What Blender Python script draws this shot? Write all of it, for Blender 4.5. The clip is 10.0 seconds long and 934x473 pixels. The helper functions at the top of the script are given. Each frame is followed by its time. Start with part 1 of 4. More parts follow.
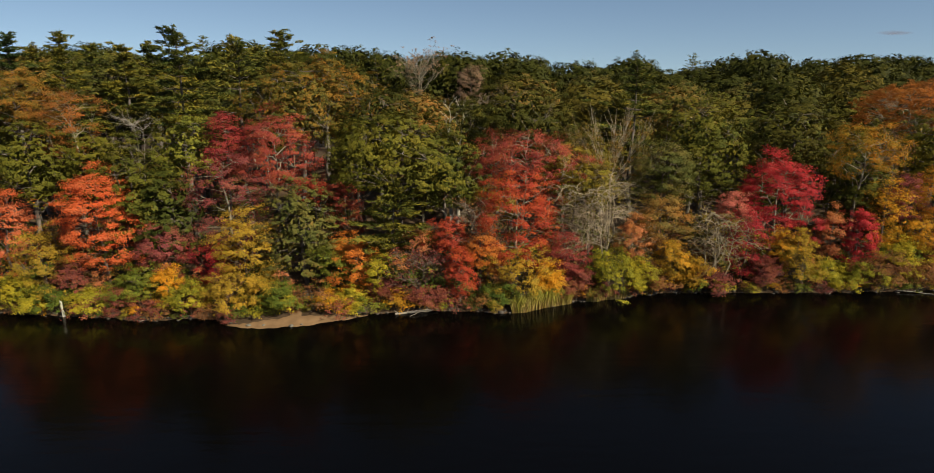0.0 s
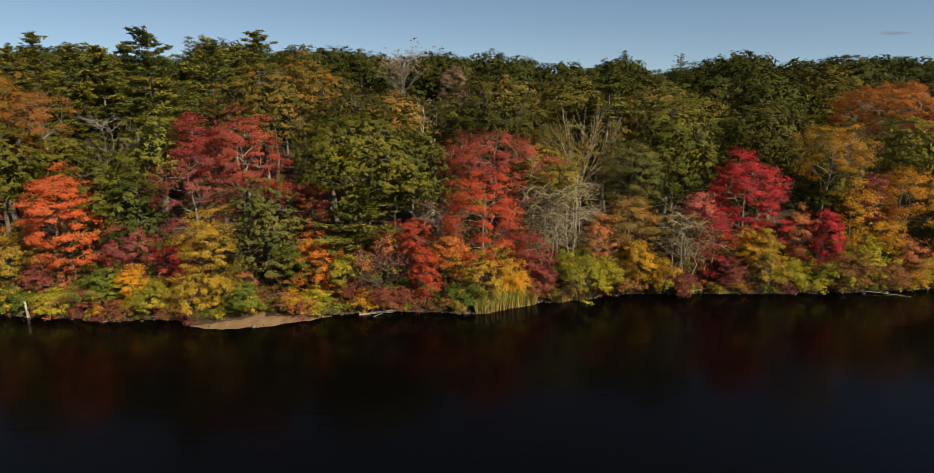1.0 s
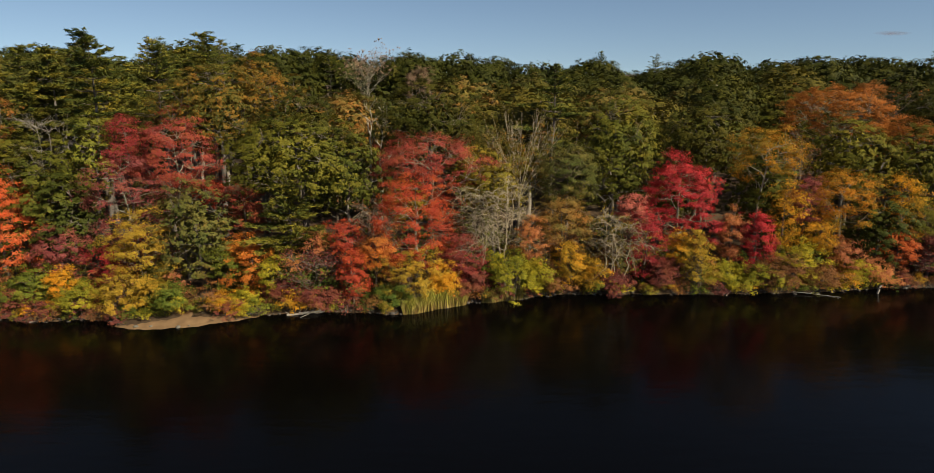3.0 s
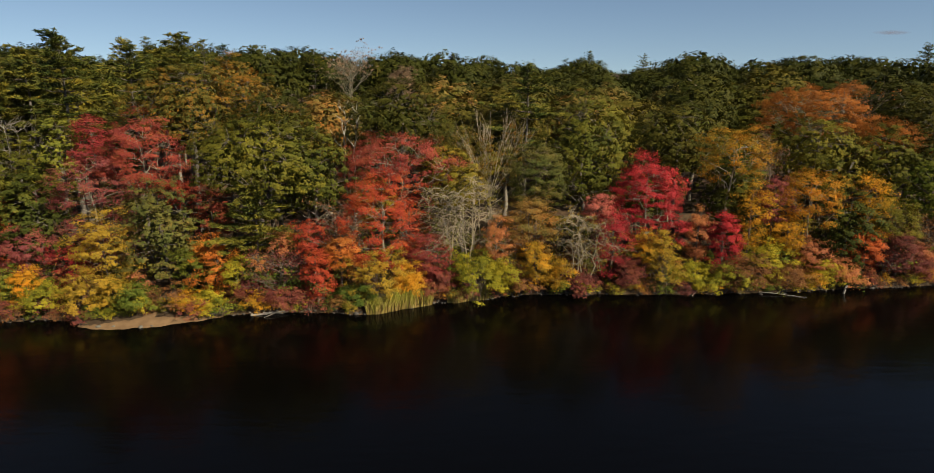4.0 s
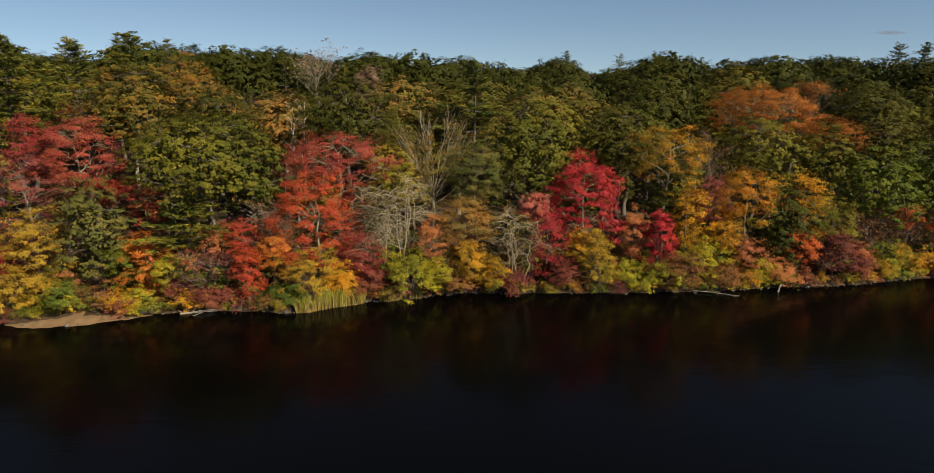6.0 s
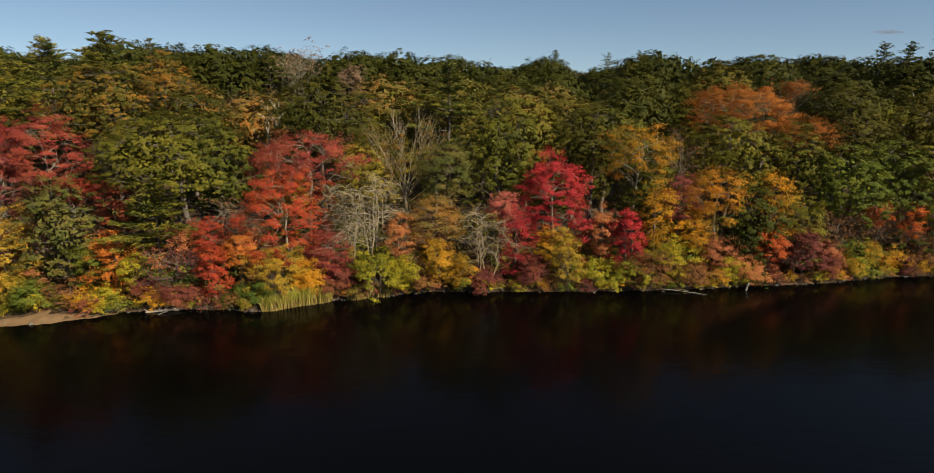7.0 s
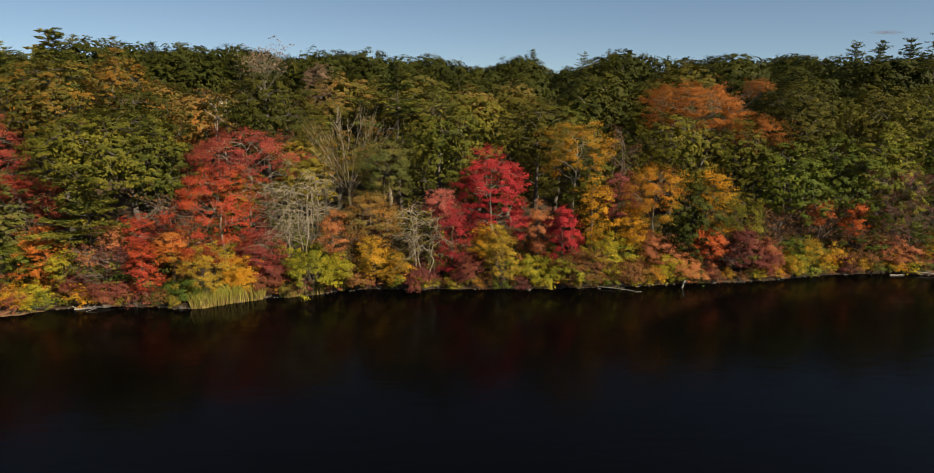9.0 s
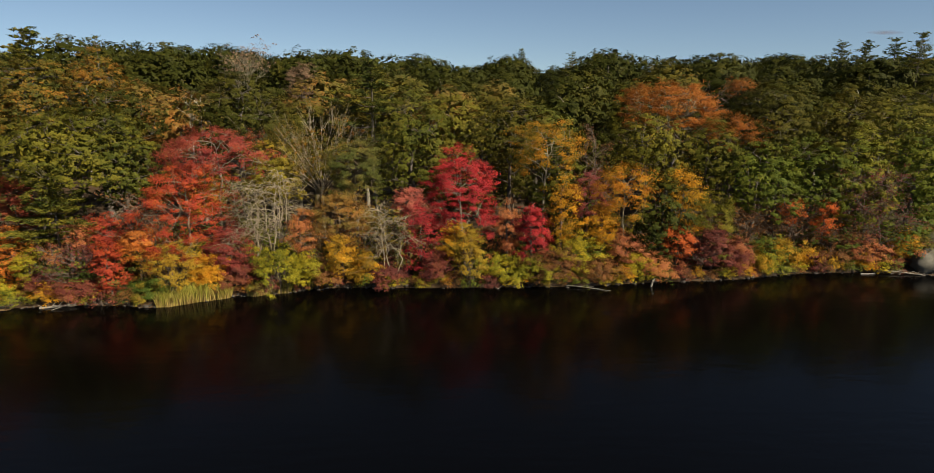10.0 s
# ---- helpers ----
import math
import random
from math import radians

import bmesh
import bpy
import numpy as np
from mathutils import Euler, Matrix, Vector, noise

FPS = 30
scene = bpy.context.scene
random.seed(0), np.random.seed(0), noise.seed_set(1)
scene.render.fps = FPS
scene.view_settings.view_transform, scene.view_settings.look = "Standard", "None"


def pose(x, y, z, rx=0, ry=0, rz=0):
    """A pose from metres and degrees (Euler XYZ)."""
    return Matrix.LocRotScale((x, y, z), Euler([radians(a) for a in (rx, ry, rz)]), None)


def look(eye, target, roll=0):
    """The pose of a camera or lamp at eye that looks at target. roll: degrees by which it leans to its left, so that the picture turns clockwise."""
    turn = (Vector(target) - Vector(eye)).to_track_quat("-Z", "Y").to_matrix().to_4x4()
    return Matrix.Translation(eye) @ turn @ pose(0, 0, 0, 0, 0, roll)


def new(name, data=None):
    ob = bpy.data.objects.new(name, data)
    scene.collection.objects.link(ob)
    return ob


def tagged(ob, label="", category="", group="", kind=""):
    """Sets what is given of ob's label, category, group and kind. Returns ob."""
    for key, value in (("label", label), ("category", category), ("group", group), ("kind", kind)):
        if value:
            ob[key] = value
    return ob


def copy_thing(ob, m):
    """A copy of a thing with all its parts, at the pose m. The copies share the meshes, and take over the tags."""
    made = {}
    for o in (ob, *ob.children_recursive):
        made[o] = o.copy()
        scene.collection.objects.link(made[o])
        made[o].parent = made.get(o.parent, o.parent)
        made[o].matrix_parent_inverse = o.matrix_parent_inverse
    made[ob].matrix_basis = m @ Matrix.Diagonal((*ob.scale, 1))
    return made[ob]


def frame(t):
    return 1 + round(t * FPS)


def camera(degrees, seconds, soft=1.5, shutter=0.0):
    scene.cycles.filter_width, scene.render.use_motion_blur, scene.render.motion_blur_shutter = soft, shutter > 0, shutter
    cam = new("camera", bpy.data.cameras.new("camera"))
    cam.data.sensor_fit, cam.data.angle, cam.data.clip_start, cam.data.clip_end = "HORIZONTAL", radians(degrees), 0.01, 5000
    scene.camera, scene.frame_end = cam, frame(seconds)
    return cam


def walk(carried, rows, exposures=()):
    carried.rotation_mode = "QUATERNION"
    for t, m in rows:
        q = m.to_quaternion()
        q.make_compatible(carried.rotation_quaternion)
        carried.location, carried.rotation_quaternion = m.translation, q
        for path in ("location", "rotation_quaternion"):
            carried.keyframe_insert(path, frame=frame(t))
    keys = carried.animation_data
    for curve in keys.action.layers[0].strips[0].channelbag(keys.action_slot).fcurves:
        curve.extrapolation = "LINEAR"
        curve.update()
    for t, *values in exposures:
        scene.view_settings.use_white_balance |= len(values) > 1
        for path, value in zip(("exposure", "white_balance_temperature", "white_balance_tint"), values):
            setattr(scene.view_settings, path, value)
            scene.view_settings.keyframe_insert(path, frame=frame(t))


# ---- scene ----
# ---- camera and its way ----
cam = camera(74.0, 10.0, soft=0.7)
METRES, EYE, TILT, LEAN, TURN = 33.0, 21.7, -15.0, 0.0, 0.0
ROWS = [
    (0.0, 0.0, 0.0, 0.0, -0.0, 0.0, -0.0),
    (0.5, 0.0504, -0.0022, 0.0015, 0.0, -0.01, -0.0),
    (1.0, 0.1015, -0.0045, 0.0025, 0.0, 0.0, -0.01),
    (1.5, 0.1526, -0.0071, 0.0031, -0.0, -0.02, -0.01),
    (2.0, 0.2036, -0.0099, 0.0045, -0.03, -0.01, -0.02),
    (2.5, 0.2545, -0.0121, 0.0048, -0.04, 0.01, -0.03),
    (4.0, 0.4078, -0.0182, 0.0085, -0.05, -0.07, -0.04),
    (4.5, 0.4591, -0.0199, 0.0088, -0.04, -0.08, -0.03),
    (5.0, 0.5095, -0.021, 0.0081, -0.05, -0.05, -0.03),
    (5.5, 0.5601, -0.0222, 0.0062, -0.05, -0.04, -0.03),
    (7.0, 0.7053, -0.026, 0.0024, -0.12, -0.12, -0.02),
    (7.5, 0.7548, -0.026, 0.0004, -0.13, -0.12, -0.03),
    (8.0, 0.8049, -0.0256, -0.0028, -0.14, -0.11, -0.03),
    (8.5, 0.8541, -0.0251, -0.0053, -0.16, -0.1, -0.04),
    (9.0, 0.903, -0.024, -0.0064, -0.18, -0.1, -0.03),
    (9.5, 0.9515, -0.023, -0.0085, -0.19, -0.09, -0.03),
    (10.0, 0.9989, -0.0228, -0.0106, -0.22, -0.09, -0.03),
]
walk(cam, [(t, pose(0, 0, EYE, TILT, LEAN, TURN) @ pose(METRES * x, METRES * y, METRES * z, 90 + pitch, roll, yaw)) for t, x, y, z, yaw, pitch, roll in ROWS], [(0, 0.8), (10, 0.8)])

# ---- daylight ----
SUN_FROM = Vector((0.64, -0.45, 0.62)).normalized()
world = bpy.data.worlds.new("sky")
scene.world = world
world.use_nodes = True
wn = world.node_tree.nodes
sky = wn.new("ShaderNodeTexSky")
sky.sky_type = "NISHITA"
sky.sun_disc = False
sky.sun_elevation = math.asin(SUN_FROM.z)
sky.sun_rotation = math.atan2(SUN_FROM.x, SUN_FROM.y)
sky.air_density, sky.dust_density, sky.ozone_density = 0.8, 0.0, 3.0
wn["Background"].inputs["Strength"].default_value = 0.053
wl = world.node_tree.links
coords, lift, tone = wn.new("ShaderNodeTexCoord"), wn.new("ShaderNodeVectorMath"), wn.new("ShaderNodeMix")
lift.operation, lift.inputs[1].default_value = "ADD", (0, 0, 0.09)  # clear air: no white band over the treetops
tone.data_type, tone.blend_type = "RGBA", "MULTIPLY"
tone.inputs["Factor"].default_value, tone.inputs["B"].default_value = 1.0, (1.2, 1.105, 0.98, 1)
wl.new(coords.outputs["Generated"], lift.inputs[0])
wl.new(lift.outputs[0], sky.inputs["Vector"])
wl.new(sky.outputs[0], tone.inputs["A"])
wl.new(tone.outputs["Result"], wn["Background"].inputs["Color"])
sun = new("sun", bpy.data.lights.new("sun", "SUN"))
sun.data.energy, sun.data.angle, sun.data.color = 5.0, radians(0.5), (1.0, 0.90, 0.72)
sun.matrix_world = look(SUN_FROM * 300, (0, 0, 0))


# ---- materials ----
def node_material(name):
    mat = bpy.data.materials.new(name)
    mat.use_nodes = True
    nt = mat.node_tree
    return mat, nt, nt.nodes["Principled BSDF"]


def link(nt, a, b):
    nt.links.new(a, b)


def ramp(nt, fac, colours, spots=None):
    r = nt.nodes.new("ShaderNodeValToRGB")
    el = r.color_ramp.elements
    n = len(colours)
    while len(el) < n:
        el.new(0.5)
    for i, c in enumerate(colours):
        el[i].position = spots[i] if spots else i / (n - 1)
        el[i].color = (*c, 1)
    link(nt, fac, r.inputs["Fac"])
    return r.outputs["Color"]


def noise_node(nt, scale, detail=3.0, rough=0.55, source="Object", stretch=None):
    tc = nt.nodes.new("ShaderNodeTexCoord")
    n = nt.nodes.new("ShaderNodeTexNoise")
    n.inputs["Scale"].default_value = scale
    n.inputs["Detail"].default_value = detail
    n.inputs["Roughness"].default_value = rough
    if stretch:
        mp = nt.nodes.new("ShaderNodeMapping")
        mp.inputs["Scale"].default_value = stretch
        link(nt, tc.outputs[source], mp.inputs["Vector"])
        link(nt, mp.outputs["Vector"], n.inputs["Vector"])
    else:
        link(nt, tc.outputs[source], n.inputs["Vector"])
    return n.outputs["Fac"]


def maths(nt, op, a, b):
    m = nt.nodes.new("ShaderNodeMath")
    m.operation = op
    m.use_clamp = op in ("ADD", "MULTIPLY_ADD")
    for i, v in enumerate((a, b)):
        if isinstance(v, (int, float)):
            m.inputs[i].default_value = v
        else:
            link(nt, v, m.inputs[i])
    return m.outputs[0]


def leaf_material(name, colours, through_light=0.3, patch=0.55, drift=0.5, grain=0.55):
    """Leaves: each its own shade, drifting over the crown in patches and from tree to tree."""
    mat, nt, bsdf = node_material(name)
    geo = nt.nodes.new("ShaderNodeNewGeometry")
    info = nt.nodes.new("ShaderNodeObjectInfo")
    big = noise_node(nt, patch, 2.0)
    a = maths(nt, "MULTIPLY", geo.outputs["Random Per Island"], grain)
    b = maths(nt, "MULTIPLY", maths(nt, "SUBTRACT", big, 0.30), 1.5)
    c = maths(nt, "MULTIPLY", maths(nt, "SUBTRACT", info.outputs["Random"], 0.5), drift)
    f = maths(nt, "ADD", maths(nt, "ADD", maths(nt, "SUBTRACT", a, grain * 0.3), b), c)
    col = ramp(nt, f, colours)
    link(nt, col, bsdf.inputs["Base Color"])
    bsdf.inputs["Roughness"].default_value = 0.62
    bsdf.inputs["Specular IOR Level"].default_value = 0.06
    tr = nt.nodes.new("ShaderNodeBsdfTranslucent")
    link(nt, col, tr.inputs["Color"])
    mix = nt.nodes.new("ShaderNodeMixShader")
    mix.inputs["Fac"].default_value = through_light
    link(nt, bsdf.outputs[0], mix.inputs[1])
    link(nt, tr.outputs[0], mix.inputs[2])
    link(nt, mix.outputs[0], nt.nodes["Material Output"].inputs["Surface"])
    return mat


def solid_material(name, colours, scale, rough=0.85, bump=0.3, bump_scale=None, stretch=None, distance=0.05):
    mat, nt, bsdf = node_material(name)
    n1 = noise_node(nt, scale, 6.0, 0.65, stretch=stretch)
    n2 = noise_node(nt, scale * 0.17, 2.0)
    f = maths(nt, "ADD", maths(nt, "MULTIPLY", n1, 0.75), maths(nt, "MULTIPLY", maths(nt, "SUBTRACT", n2, 0.35), 0.9))
    link(nt, ramp(nt, f, colours), bsdf.inputs["Base Color"])
    bsdf.inputs["Roughness"].default_value = rough
    bsdf.inputs["Specular IOR Level"].default_value = 0.25
    bp = nt.nodes.new("ShaderNodeBump")
    bp.inputs["Strength"].default_value = bump
    bp.inputs["Distance"].default_value = distance
    link(nt, noise_node(nt, bump_scale or scale * 2, 5.0, 0.7, stretch=stretch), bp.inputs["Height"])
    link(nt, bp.outputs[0], bsdf.inputs["Normal"])
    return mat


LEAF = {
    "oak_green": leaf_material("oak_green", [(0.044, 0.051, 0.009), (0.089, 0.09, 0.012), (0.124, 0.105, 0.013), (0.145, 0.113, 0.013)], 0.16, patch=0.35, grain=0.24, drift=0.75),
    "oak_dark": leaf_material("oak_dark", [(0.031, 0.034, 0.005), (0.063, 0.057, 0.008), (0.1, 0.079, 0.012), (0.112, 0.085, 0.012)], 0.16, patch=0.3, grain=0.24, drift=0.75),
    "olive": leaf_material("olive", [(0.074, 0.073, 0.009), (0.134, 0.114, 0.013), (0.215, 0.154, 0.017), (0.24, 0.154, 0.017)], 0.16, patch=0.4, grain=0.24, drift=0.75),
    "brown_green": leaf_material("brown_green", [(0.061, 0.069, 0.015), (0.109, 0.098, 0.022), (0.195, 0.114, 0.027), (0.292, 0.114, 0.023)], 0.16, patch=0.45, grain=0.24, drift=0.75),
    "green_shrub": leaf_material("green_shrub", [(0.054, 0.08, 0.013), (0.09, 0.115, 0.017), (0.153, 0.16, 0.019), (0.234, 0.2, 0.024)], patch=0.6),
    "pine": leaf_material("pine", [(0.021, 0.038, 0.011), (0.054, 0.065, 0.013), (0.113, 0.105, 0.015), (0.207, 0.158, 0.019)], 0.15, patch=0.3),
    "pine_yellow": leaf_material("pine_yellow", [(0.037, 0.053, 0.012), (0.081, 0.089, 0.017), (0.186, 0.154, 0.022), (0.321, 0.224, 0.026)], 0.15, patch=0.35),
    "orange_maple": leaf_material("orange_maple", [(0.462, 0.167, 0.088), (0.504, 0.133, 0.051), (0.538, 0.105, 0.027), (0.487, 0.084, 0.027)], patch=0.35),
    "salmon": leaf_material("salmon", [(0.32, 0.11, 0.055), (0.42, 0.15, 0.06), (0.45, 0.18, 0.05), (0.34, 0.17, 0.05)], patch=0.45),
    "orange": leaf_material("orange", [(0.378, 0.145, 0.034), (0.504, 0.155, 0.031), (0.594, 0.184, 0.027), (0.522, 0.213, 0.031)], patch=0.45),
    "orange_brown": leaf_material("orange_brown", [(0.068, 0.075, 0.016), (0.15, 0.105, 0.018), (0.258, 0.122, 0.018), (0.306, 0.105, 0.02)], patch=0.5),
    "burnt_orange": leaf_material("burnt_orange", [(0.09, 0.095, 0.014), (0.22, 0.145, 0.016), (0.42, 0.18, 0.016), (0.48, 0.16, 0.018)], patch=0.5),
    "rust_orange": leaf_material("rust_orange", [(0.148, 0.081, 0.018), (0.266, 0.093, 0.018), (0.339, 0.105, 0.018), (0.251, 0.122, 0.023)], patch=0.4),
    "tan": leaf_material("tan", [(0.16, 0.10, 0.06), (0.24, 0.15, 0.09), (0.30, 0.20, 0.13), (0.34, 0.18, 0.10)]),
    "rust": leaf_material("rust", [(0.111, 0.071, 0.02), (0.212, 0.085, 0.02), (0.306, 0.095, 0.02), (0.34, 0.123, 0.022)], patch=0.4),
    "scarlet": leaf_material("scarlet", [(0.259, 0.054, 0.036), (0.356, 0.048, 0.026), (0.4, 0.076, 0.022), (0.388, 0.125, 0.022)], patch=0.45),
    "red": leaf_material("red", [(0.179, 0.043, 0.035), (0.275, 0.047, 0.035), (0.317, 0.078, 0.035), (0.249, 0.097, 0.03)], patch=0.45),
    "crimson": leaf_material("crimson", [(0.23, 0.026, 0.03), (0.363, 0.034, 0.036), (0.479, 0.041, 0.037), (0.526, 0.074, 0.042)], patch=0.45),
    "vermilion": leaf_material("vermilion", [(0.36, 0.1, 0.035), (0.5, 0.11, 0.03), (0.58, 0.14, 0.028), (0.5, 0.17, 0.03)], patch=0.45),
    "coral": leaf_material("coral", [(0.3, 0.1, 0.07), (0.42, 0.115, 0.085), (0.48, 0.14, 0.09), (0.4, 0.17, 0.07)], patch=0.45),
    # oak green made brighter: sunlight on the right-hand oaks put into the colour
    "oak_fresh": leaf_material("oak_fresh", [(0.052, 0.07, 0.011), (0.098, 0.115, 0.014), (0.154, 0.145, 0.016), (0.206, 0.165, 0.018)], 0.2, patch=0.4, grain=0.26, drift=0.5),
    "yellow_oak": leaf_material("yellow_oak", [(0.1, 0.105, 0.015), (0.16, 0.15, 0.019), (0.22, 0.185, 0.022), (0.29, 0.21, 0.024)], 0.2, patch=0.4, grain=0.3),
    "wine": leaf_material("wine", [(0.14, 0.024, 0.024), (0.22, 0.031, 0.031), (0.3, 0.037, 0.036), (0.3, 0.066, 0.038)], patch=0.45),
    "dusky_red": leaf_material("dusky_red", [(0.145, 0.046, 0.046), (0.221, 0.055, 0.052), (0.272, 0.073, 0.052), (0.238, 0.119, 0.052)], patch=0.5),
    "maroon": leaf_material("maroon", [(0.1, 0.036, 0.03), (0.17, 0.046, 0.035), (0.24, 0.072, 0.037), (0.22, 0.117, 0.037)], patch=0.6),
    "brown": leaf_material("brown", [(0.10, 0.055, 0.025), (0.17, 0.075, 0.03), (0.24, 0.10, 0.03), (0.20, 0.13, 0.03)], patch=0.6),
    "gold": leaf_material("gold", [(0.203, 0.141, 0.02), (0.322, 0.206, 0.024), (0.423, 0.257, 0.027), (0.44, 0.232, 0.027)], patch=0.5),
    "yellow": leaf_material("yellow", [(0.147, 0.148, 0.017), (0.276, 0.236, 0.019), (0.423, 0.323, 0.024), (0.506, 0.314, 0.024)], patch=0.6),
    "amber": leaf_material("amber", [(0.26, 0.17, 0.02), (0.42, 0.22, 0.02), (0.60, 0.27, 0.018), (0.62, 0.22, 0.018)], patch=0.5),
}
BARK = solid_material("grey_brown_bark", [(0.045, 0.036, 0.028), (0.11, 0.09, 0.07), (0.20, 0.17, 0.14)], 5.0, stretch=(1, 1, 0.25), bump=0.6)
PALE_BARK = solid_material("pale_grey_bark", [(0.11, 0.09, 0.06), (0.21, 0.18, 0.125), (0.33, 0.29, 0.21)], 4.0, stretch=(1, 1, 0.3), bump=0.5)
TWIG_BARK = solid_material("twig_bark", [(0.07, 0.05, 0.037), (0.13, 0.095, 0.07), (0.21, 0.16, 0.12)], 3.0, bump=0.2)
BONE_BARK = solid_material("bare_tan_wood", [(0.16, 0.125, 0.08), (0.27, 0.215, 0.14), (0.37, 0.305, 0.205)], 3.0, bump=0.3)
BLEACHED_BARK = solid_material("bleached_white_limbs", [(0.3, 0.27, 0.2), (0.45, 0.41, 0.32), (0.55, 0.5, 0.4)], 3.0, bump=0.3)
GREY_BARK = solid_material("grey_twig_bark", [(0.11, 0.09, 0.065), (0.20, 0.17, 0.13), (0.31, 0.27, 0.21)], 3.0, bump=0.3)
BLEACHED = solid_material("bleached_wood", [(0.12, 0.1, 0.075), (0.25, 0.215, 0.165), (0.4, 0.36, 0.29)], 6.0, stretch=(0.3, 2, 2), bump=0.4)
WET_STONE = solid_material("wet_bank_stone", [(0.02, 0.017, 0.013), (0.055, 0.045, 0.035), (0.12, 0.10, 0.08)], 3.0, rough=0.6, bump=0.5)
STONE = solid_material("lichened_granite", [(0.05, 0.045, 0.032), (0.105, 0.094, 0.07), (0.17, 0.155, 0.12)], 2.2, bump=0.7, bump_scale=9.0)
SAND = solid_material("damp_sandy_earth", [(0.086, 0.049, 0.022), (0.142, 0.084, 0.038), (0.198, 0.122, 0.056)], 1.6, bump=0.3, bump_scale=12.0)
LITTER = solid_material("forest_floor_litter", [(0.018, 0.011, 0.006), (0.05, 0.03, 0.014), (0.12, 0.068, 0.03)], 2.5, bump=0.8, bump_scale=10.0)


def water_material():
    mat, nt, bsdf = node_material("still_dark_water")
    bsdf.inputs["Base Color"].default_value = (0.0012, 0.001, 0.0008, 1)
    bsdf.inputs["Roughness"].default_value = 0.15
    bsdf.inputs["IOR"].default_value = 1.333
    bsdf.inputs["Specular IOR Level"].default_value = 0.22
    b1 = nt.nodes.new("ShaderNodeBump")
    b1.inputs["Strength"].default_value, b1.inputs["Distance"].default_value = 0.35, 0.05
    link(nt, noise_node(nt, 1.1, 3.0, 0.5, stretch=(0.35, 1.3, 1.0)), b1.inputs["Height"])
    b2 = nt.nodes.new("ShaderNodeBump")
    b2.inputs["Strength"].default_value, b2.inputs["Distance"].default_value = 0.2, 0.08
    link(nt, noise_node(nt, 0.3, 2.0, 0.5, stretch=(0.4, 1.2, 1.0)), b2.inputs["Height"])
    link(nt, b1.outputs[0], b2.inputs["Normal"])
    link(nt, b2.outputs[0], bsdf.inputs["Normal"])
    return mat


def reed_material():
    mat, nt, bsdf = node_material("reed_blades")
    tc = nt.nodes.new("ShaderNodeTexCoord")
    sep = nt.nodes.new("ShaderNodeSeparateXYZ")
    link(nt, tc.outputs["Object"], sep.inputs[0])
    geo = nt.nodes.new("ShaderNodeNewGeometry")
    f = maths(nt, "ADD", maths(nt, "MULTIPLY", sep.outputs["Z"], 0.36), maths(nt, "MULTIPLY", maths(nt, "SUBTRACT", geo.outputs["Random Per Island"], 0.5), 0.5))
    link(nt, ramp(nt, f, [(0.3, 0.2, 0.06), (0.28, 0.22, 0.035), (0.22, 0.22, 0.018), (0.32, 0.28, 0.022)], [0.0, 0.25, 0.55, 1.0]), bsdf.inputs["Base Color"])
    bsdf.inputs["Roughness"].default_value = 0.6
    return mat


# ---- the ground and the water ----
def shore(x):
    """The y of the water's edge at x."""
    s = np.interp(x, [-120.0, -43.3, -39.7, -36.8, -32.7, -29.0, -26.1, -23.4, -19.1, -14.9, -12.0, -9.5, -6.9, -3.0, 0.9, 3.6, 9.6, 12.6, 19.0, 28.1, 36.0, 46.5, 53.0, 58.1, 62.9, 68.1, 73.6, 77.0, 82.5, 83.9, 95.0, 140.0],
                  [54.0, 53.7, 53.2, 52.9, 52.5, 51.6, 52.2, 52.2, 50.4, 50.9, 52.0, 53.2, 53.8, 54.1, 54.0, 53.4, 56.3, 57.1, 58.9, 59.0, 59.0, 59.6, 60.7, 61.1, 61.8, 63.4, 63.9, 64.1, 63.4, 62.8, 61.0, 60.0])
    return s + 0.1 * np.sin(x * 1.9) + 0.07 * np.sin(x * 4.3 + 1.0)


def terrain(x, y):
    """The height of the ground at (x, y); the water lies at 0."""
    d = y - shore(x)
    z = np.where(d < 0, np.maximum(0.42 * d, -2.5), 0.30 * (1 - np.exp(-np.clip(d, 0, 20) * 2.2)) + 0.055 * np.clip(d, 0, 75))
    z = z + np.where(d > 0.4, 0.10 * np.sin(x * 0.9 + y * 0.5) * np.sin(y * 0.8) * np.clip(d - 0.4, 0, 1), 0)
    back = -260 - y
    return np.where(back > 0, np.clip(-2.5 + 0.2 * back, -2.5, 6), z)


def ground_at(x, y):
    return float(terrain(np.array([float(x)]), np.array([float(y)]))[0])


def mesh_from(name, verts, faces, material, smooth=False):
    """A mesh from arrays of corners and of equal-sided faces."""
    me = bpy.data.meshes.new(name)
    verts, faces = np.asarray(verts, np.float32), np.asarray(faces, np.int32)
    n, k = faces.shape
    me.vertices.add(len(verts))
    me.vertices.foreach_set("co", verts.ravel())
    me.loops.add(n * k)
    me.loops.foreach_set("vertex_index", faces.ravel())
    me.polygons.add(n)
    me.polygons.foreach_set("loop_start", np.arange(0, n * k, k, dtype=np.int32))
    me.polygons.foreach_set("loop_total", np.full(n, k, np.int32))
    me.update(calc_edges=True)
    if smooth:
        me.polygons.foreach_set("use_smooth", np.ones(n, bool))
    me.materials.append(material)
    return me


